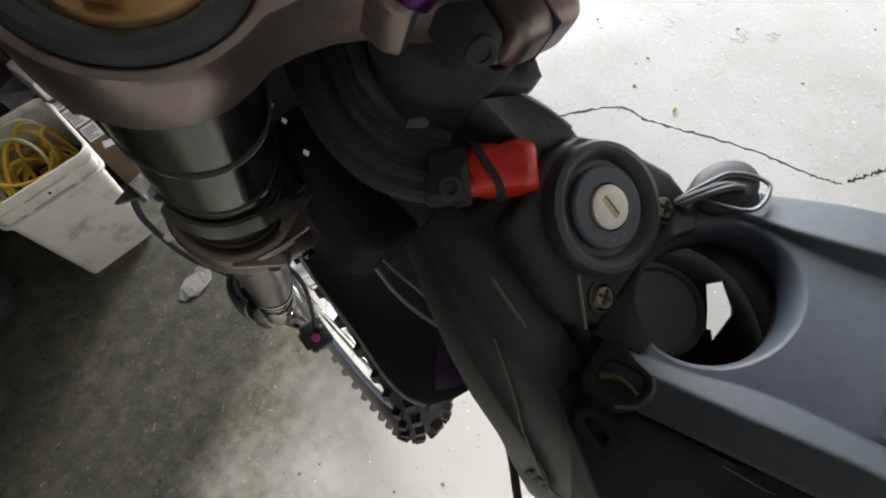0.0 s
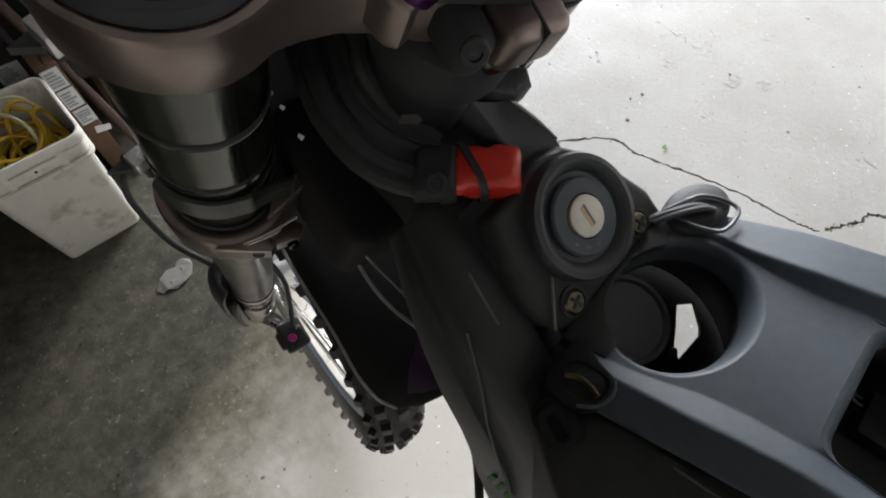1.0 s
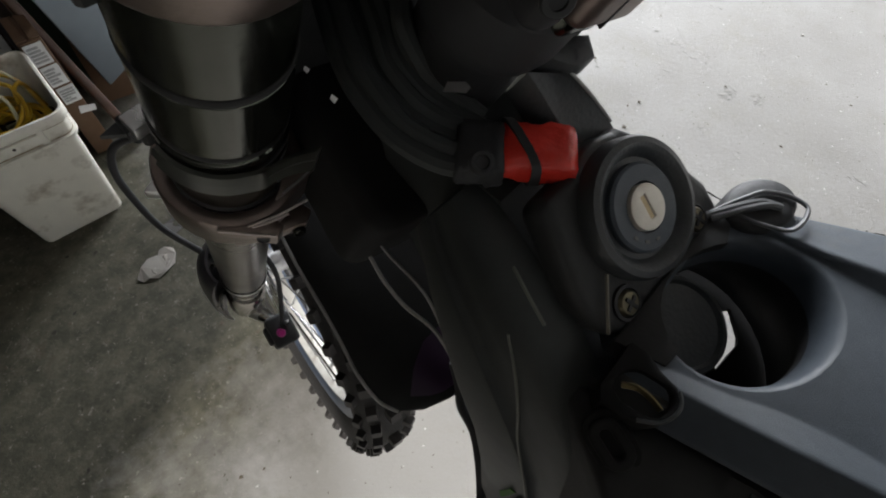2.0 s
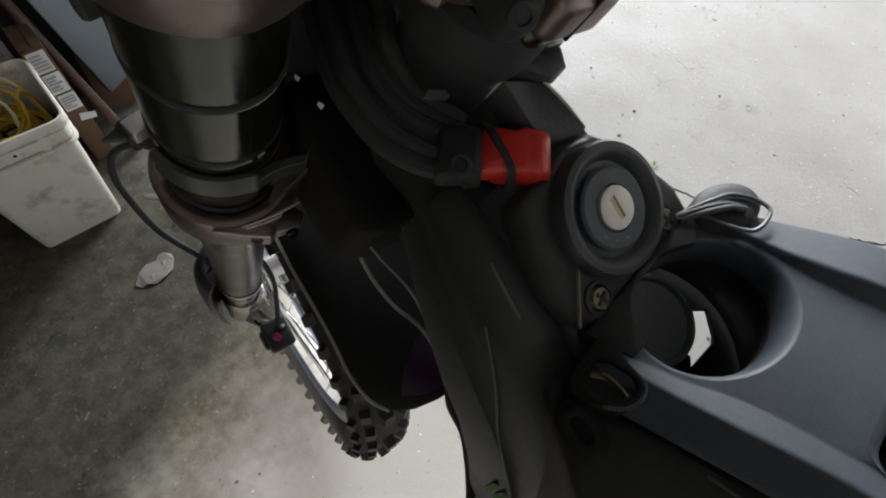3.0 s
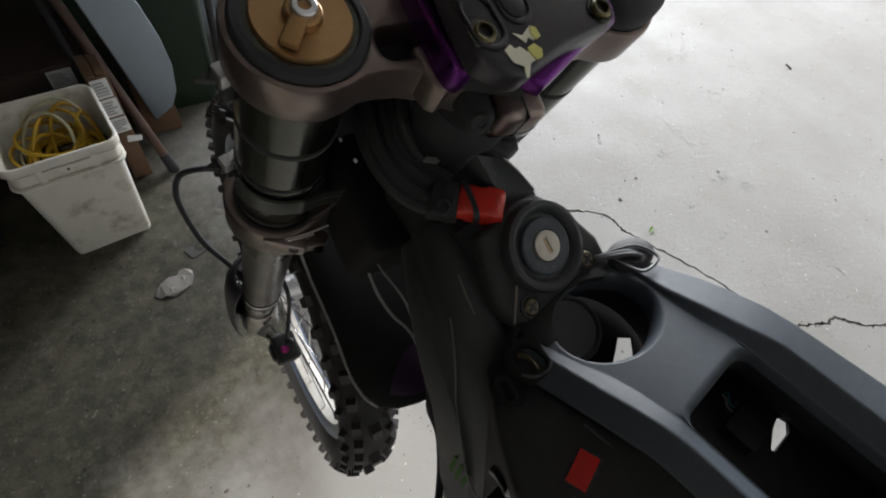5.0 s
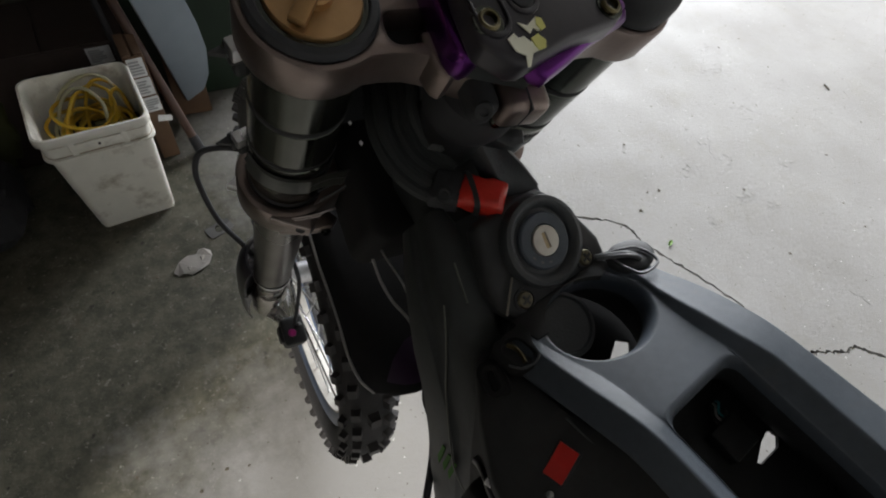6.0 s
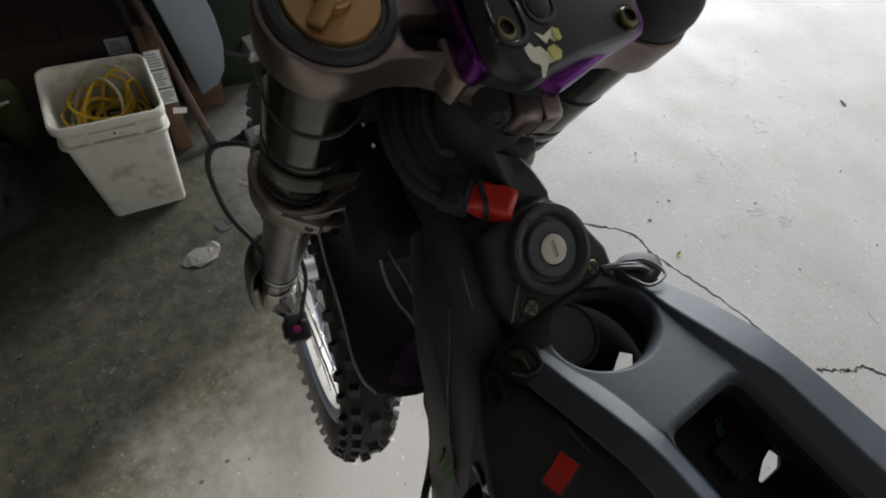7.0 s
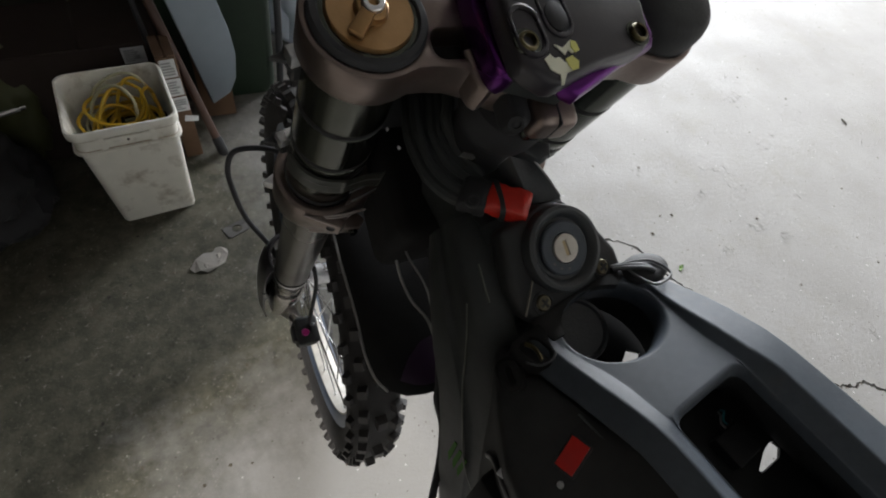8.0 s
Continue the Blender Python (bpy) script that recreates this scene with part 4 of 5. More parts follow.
# pale tube draws the highlight along the cover's edge
part("cover_edge", tube([top[1] + Vector((0, 0, 0.0004)), top[2] + Vector((0.0003, 0, 0.0004)), top[3] + Vector((0, 0, 0.0004))], 0.0006, 6, 5), "wire_grey", head_cover, "edge line with a painted highlight", FR)
bm = box(-0.055, 0.012, -0.30, -0.02, -0.42, -0.10, 0.012, 3)
part("battery_box", bm, "plastic", bike, "black battery box", FR)


# grey-black deck with a round well and a square well
def deck_h(v):
    return 0.002 - 0.333 * (v + 0.023) if v > -0.0783 else 0.0204


def crest_h(v):
    """The top of the side rails: along the slope, then level, with a soft bend between."""
    a = 0.002 - 0.333 * (v + 0.023) + along([(-0.008, 0.0012), (-0.03, 0.0024), (-0.056, 0.0047), (-0.3, 0.0047)], v)
    b = 0.0262 - 0.012 * min(0, v + 0.083)
    k = max(0.0, 1 - abs(a - b) / 0.004)
    return min(a, b) - 0.001 * k * k


def along(table, v):
    for (v0, a), (v1, b) in zip(table, table[1:]):
        if v1 <= v <= v0:
            return a + (b - a) * (v0 - v) / (v0 - v1)
    return table[0][1] if v > table[0][0] else table[-1][1]


IN = [(-0.008, 0.0325), (-0.020, 0.0318), (-0.035, 0.0295), (-0.048, 0.0258), (-0.060, 0.0246), (-0.30, 0.0245)]
CREST = {1: [(-0.008, 0.0355), (-0.025, 0.0330), (-0.037, 0.0312), (-0.054, 0.0308), (-0.075, 0.0312), (-0.090, 0.0335), (-0.30, 0.0340)],
         -1: [(-0.008, 0.0382), (-0.0245, 0.0375), (-0.038, 0.0368), (-0.0535, 0.0357), (-0.0715, 0.0339), (-0.083, 0.0335), (-0.30, 0.0335)]}
OUT = {1: [(-0.008, 0.0450), (-0.0285, 0.0476), (-0.0458, 0.0502), (-0.074, 0.0515), (-0.083, 0.0515), (-0.093, 0.0518), (-0.115, 0.0531), (-0.13, 0.0540), (-0.30, 0.0570)],
       -1: [(-0.008, 0.0495), (-0.0275, 0.0484), (-0.048, 0.0467), (-0.066, 0.0451), (-0.080, 0.0437), (-0.30, 0.0437)]}
vs = [-0.008 - 0.0035 * i for i in range(21)] + [-0.0795, -0.081, -0.083, -0.086, -0.09, -0.1, -0.115, -0.135, -0.16, -0.2, -0.25, -0.30]
bm = bmesh.new()
for side in (-1, 1):
    sec = []
    for v in vs:
        h = deck_h(v)
        a, b, c = along(IN, v), along(CREST[side], v), along(OUT[side], v)
        k = crest_h(v)
        d = (k - h) / (b - a)
        fall = 0.0042 if side < 0 else 0.0
        pts = [(a, h), (a + 0.0006, h), (a + 0.0014, h + 0.0006 * d), (b - 0.0014, k - 0.0014 * d), (b - 0.0004, k - 0.0003), (b + 0.0005, k), (b + 0.0016, k - 0.0003), (c - 0.0022, k - 0.0030 - fall), (c - 0.0010, k - 0.0035 - fall),
               (c - 0.0002, k - 0.0044 - fall), (c, k - 0.0056 - fall), (c - 0.0016, k - 0.0072 - fall), (c - 0.004, k - 0.012 - fall), (b, h - 0.008), (a, h - 0.008)]
        sec.append([(side * x, v, z) for x, z in pts])
    loft(sec, bm=bm)
HOLE = [(0.0278 * math.cos(radians(a)), -0.0272 + 0.0232 * math.sin(radians(a))) for a in range(0, 360, 10)]
edge_l = [(-along(IN, v), v) for v in vs if v >= -0.0755]
edge_r = [(along(IN, v), v) for v in vs if v >= -0.0755][::-1]
RIM = [(x * 1.075, -0.0272 + (v + 0.0272) * 1.075) for x, v in HOLE]
front = [(0.0325, -0.0055), (-0.0325, -0.0055)]
bm = slab([*edge_l, *arc(-0.0178, -0.0819, 0.0065, 180, 90, 4), *arc(0.0178, -0.0819, 0.0065, 90, 0, 4), *edge_r, *front], -0.004, 0.0, holes=[RIM], bm=bm, height=lambda x, v: deck_h(v))
deck = part("deck", bm, "deck", bike, "grey-black grained plastic deck with two wells", FR, sharp=50)
# collar and wall of the round well
sec = []
for k, dz in ((1.08, 0.0), (1.06, -0.0001), (1.035, -0.0006), (1.01, -0.0016), (0.988, -0.0032), (0.972, -0.0055), (0.964, -0.0085), (0.962, -0.0125)):
    sec.append([(x * k, -0.0272 + (v + 0.0272) * k, deck_h(-0.0272 + (v + 0.0272) * k) + dz) for x, v in HOLE])
part("well_collar", loft(sec, caps=False), "deck", deck, "rounded rim of the round well", FR, sharp=80)
# black skirt of the key panel round the front of the well
front_arc = [(x * 0.985, -0.0272 + (v + 0.0272) * 0.985) for x, v in (HOLE[i] for i in range(16, 3, -1))]
skirt = [(-0.0330, -0.0190), *front_arc, (0.0270, -0.0105), (0.0330, -0.0085), (0.0345, -0.003), (-0.0345, -0.003)]
part("well_skirt", slab(skirt, -0.010, 0.0009, bevel=0.0006, height=lambda x, v: deck_h(v)), "matt", deck, "black skirt round the front of the well", FR)
sec = []
for k, dz in ((0.962, -0.0120), (0.99, -0.018), (1.30, -0.036), (2.2, -0.078)):
    sec.append([(x * k, -0.0272 + (v + 0.0272) * k, dz + (deck_h(v) if dz > -0.05 else 0)) for x, v in HOLE])
part("well_wall", loft(sec, caps=False), "matt", deck, "black wall of the round well", FR)
# floor plate of the round well, with a slot
slot = [(0.0493, -0.0348), (0.0559, -0.0412), (0.0458, -0.0506), (0.0417, -0.0525), (0.0234, -0.0507), (0.0249, -0.0465), (0.0371, -0.0412)]
# blacker than the walls: the shade down in the well is in the colour
part("well_floor", slab(rounded(-0.066, 0.066, -0.085, 0.03, 0.02), -0.083, -0.080, holes=[slot]), "deep_black", deck, "slotted floor of the round well, darkened for shade", FR)
part("slot_clip", box(-0.0030, 0.0030, -0.0018, 0.0018, 0, 0.0025, 0.0005, 1), "brass", deck, "", FR @ pose(0.0235, -0.0470, -0.080, 0, 0, 30))
# square well: sloping walls down to a floor with an opening
sec = []
for k, f, dz in ((0.0, -0.0754, 0.0001), (0.0002, -0.0768, -0.0001), (0.0005, -0.0782, -0.0009), (0.0010, -0.0792, -0.0024), (0.0016, -0.0799, -0.0050), (0.0018, -0.0806, -0.0140), (-0.0180, -0.0830, -0.046)):
    ring = rounded(-0.0243 + k, 0.0243 - k, -0.20, f, 0.0065, 4)
    sec.append([(x, v, deck_h(v) + dz) for x, v in ring])
part("well_edge", loft(sec[:5], caps=False), "deck", deck, "rounded edge of the square well", FR, sharp=80)
part("square_well", loft(sec[4:], caps=False), "matt", deck, "dark walls of the square well", FR, sharp=80)
gap = [(0.0311, -0.1181), (0.0380, -0.1168), (0.0405, -0.1180), (0.0412, -0.1215), (0.0362, -0.1246), (0.0225, -0.1240), (0.0215, -0.1222)]
part("square_floor", slab([(-0.043, -0.21), (0.043, -0.21), (0.043, -0.072), (-0.043, -0.072)], -0.0260, -0.0235, holes=[gap]), "plastic", deck, "dark floor of the square well", FR)
WELL = FR @ Matrix.Translation((0.022, -0.106, -0.0225))
plug = part("wire_connector", box(-0.013, 0.005, -0.009, 0.007, -0.001, 0.0075, 0.0012, 2), "rubber", bike, "black multi-pin connector in the well", WELL)
for k in range(3):
    part("wire", tube([(-0.004 + 0.003 * k, 0.006, 0.004), (-0.005 + 0.003 * k, 0.010, 0.006 - 0.001 * k), (-0.001 + 0.003 * k, 0.013, 0.004), (0.003 + 0.002 * k, 0.014, 0.000)], 0.0006, 7, 5), ("rubber", "wire_grey", "teal")[k], plug, "", WELL)
part("lock_tab", box(-0.005, 0.004, -0.0006, 0.0006, 0.0045, 0.0055, 0.0003, 1), "sleeve", plug, "", WELL @ pose(0.001, 0.007, 0, 0, 0, 25))

# key switch panel, tilted towards the rider
PANEL = FR @ basis((1, 0, 0), (0.0, -0.58, 0.81), (0, 0, -0.001))
bm = slab([(-0.030, -0.0075), (0.037, -0.0085), (0.0375, 0.006), (0.0325, 0.018), (0.0265, 0.033), (0.015, 0.046), (-0.028, 0.046), (-0.037, 0.014), (-0.036, 0.002)], -0.016, -0.0012, bevel=0.0045, seg=4)
panel = part("switch_panel", bm, "plastic", bike, "black key switch panel", PANEL, sharp=80)
part("panel_fin", tube([(-0.0236, 0.0115, 0.0082), (-0.0300, 0.0052, 0.0036), (-0.0355, -0.0004, -0.0006)], 0.0006, 6, 4), "lip", panel, "", FR)
KEY = PANEL @ Matrix.Translation((0.0008, 0.0222, -0.0085))
bm = lathe([(0.0262, -0.004), (0.0262, 0.0045), (0.0250, 0.0062), (0.0238, 0.0066), (0.0238, 0.0118), (0.0229, 0.0136), (0.0208, 0.0142), (0.0190, 0.0134), (0.0176, 0.0108), (0.0168, 0.0100), (0.0148, 0.0100)], 64)
switch = part("key_switch", bm, "collar", bike, "round key switch with a metal barrel", KEY)
part("switch_face", lathe([(0.0149, 0.0095), (0.0149, 0.0122), (0.0140, 0.0130), (0.0086, 0.0130), (0.0082, 0.0115)], 48), "deck", switch, "grey switch face", KEY)
bm = slab(arc(0, 0, 0.0078, 0, 350, 35), 0.0112, 0.0140, holes=[[(-0.0013, -0.0042), (0.0013, -0.0042), (0.0013, 0.0042), (-0.0013, 0.0042)]], bevel=0.0004)
part("key_barrel", bm, "barrel", switch, "worn pale metal key barrel", KEY @ pose(0, 0, 0, 0, 0, -4))
part("keyhole", box(-0.0014, 0.0008, -0.0043, 0.0043, 0.0110, 0.0136, 0), "keyway", switch, "tan keyway shutter", KEY @ pose(0, 0, 0, 0, 0, -4))
for k in range(3):
    a = 205 + 26 * k
    part("mark", box(-0.0009, 0.0009, -0.0005, 0.0005, 0.0130, 0.01315, 0), "ink", switch, "", KEY @ pose(0.0113 * math.cos(radians(a)), 0.0113 * math.sin(radians(a)), 0, 0, 0, a + 90), smooth=False)
for s in (-1, 1):
    at = PANEL @ Matrix.Translation((s * 0.022, 0.0008, -0.0006))
    scr = part("panel_screw", lathe([(0.0046, -0.003), (0.0046, 0.0004), (0.0037, 0.0014), (0.0, 0.0018)], 24), "steel", panel, "dirty cross-head screw", at)
    part("screw_seat", lathe([(0.0046, -0.002), (0.0062, -0.002), (0.0062, 0.0004), (0.0050, 0.0006)], 28, closed=True), "rubber", scr, "", at)
    for a in (0, 90):
        part("cross_slot", box(-0.0028, 0.0028, -0.0006, 0.0006, 0.0012, 0.0021, 0), "rubber", scr, "", at @ pose(0, 0, 0, 0, 0, 20 + a), smooth=False)
# rubber plug in the round well
part("rubber_plug", lathe([(0.0182, -0.03), (0.0182, -0.006), (0.0174, -0.0042), (0.0158, -0.0040), (0.0148, -0.0055), (0.0, -0.006)], 48), "collar", bike, "round black rubber plug", FR @ pose(-0.0078, -0.0190, -0.010, 14, 0, 0))

# tie-down eyes: a wire loop over a button on one side, a strap end in its slot on the other
dome = []
for r, z in ((1.0, -0.016), (1.0, 0.0008), (0.96, 0.0022), (0.86, 0.0032), (0.6, 0.0038), (0.2, 0.0040)):
    dome.append([(0.0425 + 0.0140 * r * math.cos(radians(a)), -0.0130 + 0.0108 * r * math.sin(radians(a)), deck_h(-0.0130 + 0.0108 * r * math.sin(radians(a))) + z) for a in range(0, 360, 12)])
eye = part("tie_down", loft(dome), "rubber", bike, "black rubber button with a bent wire loop", FR, sharp=70)
loop = [(0.0290, -0.0030, 0.0016), (0.0325, -0.0075, 0.0030), (0.0320, -0.0160, 0.0036), (0.0332, -0.0240, 0.0040), (0.0370, -0.0262, 0.0042), (0.0430, -0.0262, 0.0042), (0.0468, -0.0245, 0.0044), (0.0482, -0.0185, 0.0048), (0.0462, -0.0118, 0.0050), (0.0415, -0.0085, 0.0050), (0.0360, -0.0052, 0.0040), (0.0300, -0.0015, 0.0016)]
part("wire_loop", tube([(x, v, deck_h(v) + z) for x, v, z in loop], 0.0008, 8, 6), "loop", eye, "grey wire bent into a loop", FR)
for k in (-1, 1):
    band = [(0.0280, -0.0022 + 0.001 * k, 0.0020), (0.0330, -0.0070 + 0.0011 * k, 0.0044), (0.0370, -0.0108 + 0.0013 * k, 0.0056), (0.0400, -0.0140 + 0.0014 * k, 0.0058), (0.0420, -0.0172 + 0.0014 * k, 0.0044)]
    part("loop_band", tube([(x, v, deck_h(v) + z) for x, v, z in band], 0.0014, 8, 6), "loop", eye, "dull grey rubber band", FR)
def slot_h(x, y):
    return 0.002 - 0.333 * (y + 0.023) + 0.0034 - 0.25 * max(0, -0.045 - x)


outline = [(-0.0325, -0.0070), (-0.0330, -0.0130), (-0.0362, -0.0185), (-0.0380, -0.0240), (-0.0405, -0.0268), (-0.0440, -0.0278), (-0.0485, -0.0268), (-0.0525, -0.0230), (-0.0545, -0.0170), (-0.0540, -0.0105), (-0.0500, -0.0075)]
notch = rounded(-0.0505, -0.0395, -0.0258, -0.0100, 0.0052, 5)
eye = part("tie_down", slab(outline, -0.014, 0.0, holes=[notch], bevel=0.0010, height=slot_h), "deep_black", bike, "black strap slot with a frayed yellow strap end", FR)
part("slot_floor", slab(notch, -0.012, -0.0042, height=slot_h), "matt", eye, "", FR)
lip = [(x, y, slot_h(x, y) + 0.0001) for x, y in ((-0.0392, -0.0250), (-0.0420, -0.0268), (-0.0455, -0.0272), (-0.0498, -0.0255), (-0.0530, -0.0205))]
part("slot_lip", tube(lip, 0.0006, 8, 6), "collar", eye, "", FR)
strap = [(x, y, slot_h(x, y) - 0.0012) for x, y in ((-0.0462, -0.0120), (-0.0446, -0.0160), (-0.0452, -0.0205), (-0.0466, -0.0240))]
part("strap_end", tube(strap, 0.0011, 8, 6, flat=0.7), "brass", eye, "frayed yellow strap end", FR)
BUTTON = FR @ pose(-0.0612, -0.0200, -0.0040, 0, -24, 0)
button = slab(rounded(-0.0050, 0.0050, -0.0080, 0.0080, 0.0048, 6), -0.006, 0.0012, holes=[rounded(-0.0018, 0.0018, -0.0046, 0.0046, 0.0016, 4)], bevel=0.0011, seg=3)
ob = part("rubber_button", button, "deep_black", eye, "dull slotted rubber button", BUTTON @ pose(0, 0, 0, 0, 0, -18))
part("button_seat", slab(rounded(-0.0066, 0.0066, -0.0098, 0.0098, 0.006, 6), -0.006, -0.0012, bevel=0.0008), "deep_black", ob, "", BUTTON @ pose(0, 0, 0, 0, 0, -18))

# black side shelf with the red rocker switch
def shelf_h(u):
    return 0.012 + 0.46 * (u + 0.046)
SIDE = [(-0.004, -0.056), (-0.011, -0.062), (-0.029, -0.075), (-0.052, -0.087), (-0.09, -0.096), (-0.30, -0.10)]
sec = []
for i in range(61):
    v = -0.004 - (0.0016 * i if i < 50 else 0.0784 + 0.0016 * (i - 49) * (i - 38))
    e, k, c = along(SIDE, v), crest_h(v), along(OUT[-1], v)
    low = 0.25 * (deck_h(v) - 0.0143) - 0.006
    z0 = k - 0.0150
    row = [(0.005 - c, v, z0 + 0.003), (0.0022 - c, v, z0)]
    row += [(u, v, min(shelf_h(u) + low, k - 0.0115)) for u in (-c - 0.0012, -c + (e + c) * 0.3, -c + (e + c) * 0.6, e + 0.003)]
    z = row[-1][2]
    sec.append(row + [(e + 0.0008, v, z - 0.0012), (e, v, z - 0.004), (e + 0.002, v, z - 0.02), (e + 0.012, v, z - 0.16), (-0.04, v, z - 0.16), (-0.036, v, z - 0.03)])
bm = loft(sec)
shelf = part("side_panel", bm, "matt", bike, "black side panel", FR, sharp=60)
SW = FR @ basis((0.91, 0.0, 0.42), (-0.42, 0.1, 0.9), (-0.0620, -0.0648, -0.0010))
rock = part("rocker_switch", box(-0.0084, 0.0084, -0.0056, 0.0056, -0.003, 0.0006, 0.0008, 2), "rubber", bike, "red rocker switch in a black bezel", SW @ pose(0, 0, 0, 0, 0, 17))
bm = loft([[(x, y, z) for y in (-0.0044, 0.0044)] + [(x, y, 0.0) for y in (0.0044, -0.0044)] for x, z in ((-0.0073, 0.0022), (-0.0005, 0.0012), (0.0005, 0.0012), (0.0073, 0.0028))])
part("rocker", bm, "red", rock, "red rocker", SW @ pose(0, 0, 0, 0, 0, 17))
part("panel_ridge", tube([(-0.0492, -0.0530, 0.0046), (-0.0484, -0.0628, 0.0049), (-0.0478, -0.0696, 0.0052), (-0.0500, -0.0730, 0.0040), (-0.0560, -0.0760, 0.0012)], 0.0006, 6, 6), "collar", shelf, "", FR)
part("panel_screw", lathe([(0.0016, 0), (0.0016, 0.0008), (0.0, 0.0012)], 12), "silver", shelf, "", SW @ pose(-0.012, -0.006, 0.0))

# ---- cables at the steering head ----
def cable(name, pts, r, material, label, category="cable"):
    ob = part(name, tube(pts, r, 9, 8), material, bike, label, FRAME)
    return ob


def wrap(name, a, b, wide, thick, material, label, seed, n=12):
    """A taped parcel: flat rounded sections along a line, crumpled a little."""
    a, b = Vector(a), Vector(b)
    d = (b - a).normalized()
    side = Vector((0, 0, 1)).cross(d).normalized()
    up = d.cross(side)
    sec = []
    for i in range(n + 1):
        s = i / n
        end = min(1, 0.72 + 2.4 * min(s, 1 - s))
        ring = []
        for j in range(28):
            q = 2 * math.pi * j / 28
            x, y = math.cos(q), math.sin(q)
            x, y = math.copysign(abs(x) ** 0.6, x), math.copysign(abs(y) ** 0.6, y)
            p = Vector((x * 3, y * 3, s * 5 + seed))
            k = 1 + 0.13 * noise.noise(p) + 0.08 * noise.noise(p * 3)
            ring.append(a + (b - a) * (s + 0.03 * noise.noise(p * 0.7)) + side * (x * wide * k * (0.9 + 0.1 * end)) + up * (y * thick * k * end))
        sec.append(ring)
    return part(name, loft(sec), material, bike, label, FRAME, sharp=70)


wrap("red_wrap", (-0.0190, 0.0616, 0.0222), (-0.0042, 0.0426, 0.0227), 0.0096, 0.0062, "red_tape", "plug wrapped in red vinyl tape", 2)
wrap("black_wrap", (-0.0285, 0.0722, 0.0215), (-0.0190, 0.0595, 0.0220), 0.0106, 0.0066, "rubber", "black tape wrap on the cables", 7)
part("wrap_boss", lathe([(0.0042, -0.006), (0.0042, 0.0012), (0.0034, 0.0022), (0.0024, 0.0022), (0.0020, 0.0012), (0.0, 0.0012)], 20), "rubber", bike, "black rubber eyelet on the tape wrap", FRAME @ pose(-0.0296, 0.0607, 0.0265, 20, -20, 0))
part("metal_tab", slab([(-0.004, -0.0014), (0.003, -0.0016), (0.0042, 0.0002), (0.0025, 0.0016), (-0.003, 0.0014)], -0.0004, 0.0005), "silver", bike, "small bare metal tab", FRAME @ pose(-0.0218, 0.0787, 0.040, 25, -10, -60))
tie = []
for j in range(22):
    q = 2 * math.pi * j / 22
    x, y = math.cos(q), math.sin(q)
    x, y = math.copysign(abs(x) ** 0.6, x), math.copysign(abs(y) ** 0.6, y)
    c = Vector((-0.0150, 0.0566, 0.0223)) + Vector((0.615, -0.79, 0.02)) * (-0.0052 * x)
    s, d = Vector((0.79, 0.615, 0)), Vector((0.615, -0.79, 0.02))
    tie.append([c + s * (x * r1) + Vector((0, 0, y * r2)) + d * w for r1, r2, w in ((0.0097, 0.0062, -0.0015), (0.0108, 0.0072, -0.0015), (0.0108, 0.0072, 0.0015), (0.0097, 0.0062, 0.0015))])
part("zip_tie", loft(tie + tie[:1], caps=False), "rubber", bike, "black zip tie", FRAME)
for k in range(6):
    a, b = 0.0042 * (k - 1.5), 0.0035 * (k % 2) + 0.004 * max(0, k - 3)
    cable("cable", [(-0.004 + a, 0.150 - a, 0.048 + b), (-0.014 + a, 0.140 - a * 0.5, 0.042 + b), (-0.022 + a, 0.127 - a * 0.4, 0.0385 + b), (-0.029 + a * 1.1, 0.114 - a * 0.2, 0.0355 + b), (-0.0335 + a, 0.1035, 0.032 + b), (-0.0345 + a * 1.1, 0.089 + a * 0.4, 0.0275 + b * 0.5), (-0.0305 + a, 0.077 + a * 0.8, 0.0235 + b * 0.4), (-0.024 + a * 0.8, 0.066 + a * 0.6, 0.022)], 0.0036, "frame", "black cable")
cable("drain_hose", [(-0.0335, 0.0568, -0.185), (-0.0403, 0.045, -0.2), (-0.0473, 0.0358, -0.21), (-0.0515, 0.0194, -0.225), (-0.0617, 0.0046, -0.235), (-0.0724, -0.0075, -0.245), (-0.0844, -0.0189, -0.25), (-0.0982, -0.0335, -0.26)], 0.0034, "rubber", "black hose behind the spar")
cable("thin_wire", [(-0.0395, 0.118, -0.058), (-0.0425, 0.1000, -0.066), (-0.0440, 0.0760, -0.069), (-0.0455, 0.0640, -0.080), (-0.049, 0.050, -0.10)], 0.0008, "wire_grey", "thin pale grey wire")
cable("thin_wire", [(-0.0430, 0.115, -0.088), (-0.0455, 0.1015, -0.100), (-0.0465, 0.0850, -0.106), (-0.0469, 0.0635, -0.101), (-0.050, 0.045, -0.11)], 0.0011, "wire_grey", "thin pale grey wire")
sec = []
for z, v in ((-0.062, -0.012), (-0.085, -0.021), (-0.14, -0.035), (-0.22, -0.047), (-0.32, -0.065)):
    sec.append([(-0.0610, v, z), (-0.0630, v - 0.03, z), (-0.0600, v - 0.085, z), (-0.0540, v - 0.085, z), (-0.0560, v, z)])
# filler added to keep the gap behind the cables dark
part("loom_filler", box(-0.090, -0.076, -0.12, -0.045, -0.16, -0.058, 0.004, 2), "deep_black", bike, "added black filler behind the cables", FR)
part("inner_plate", loft(sec), "frame", bike, "black plate inside the frame", FR, sharp=60)
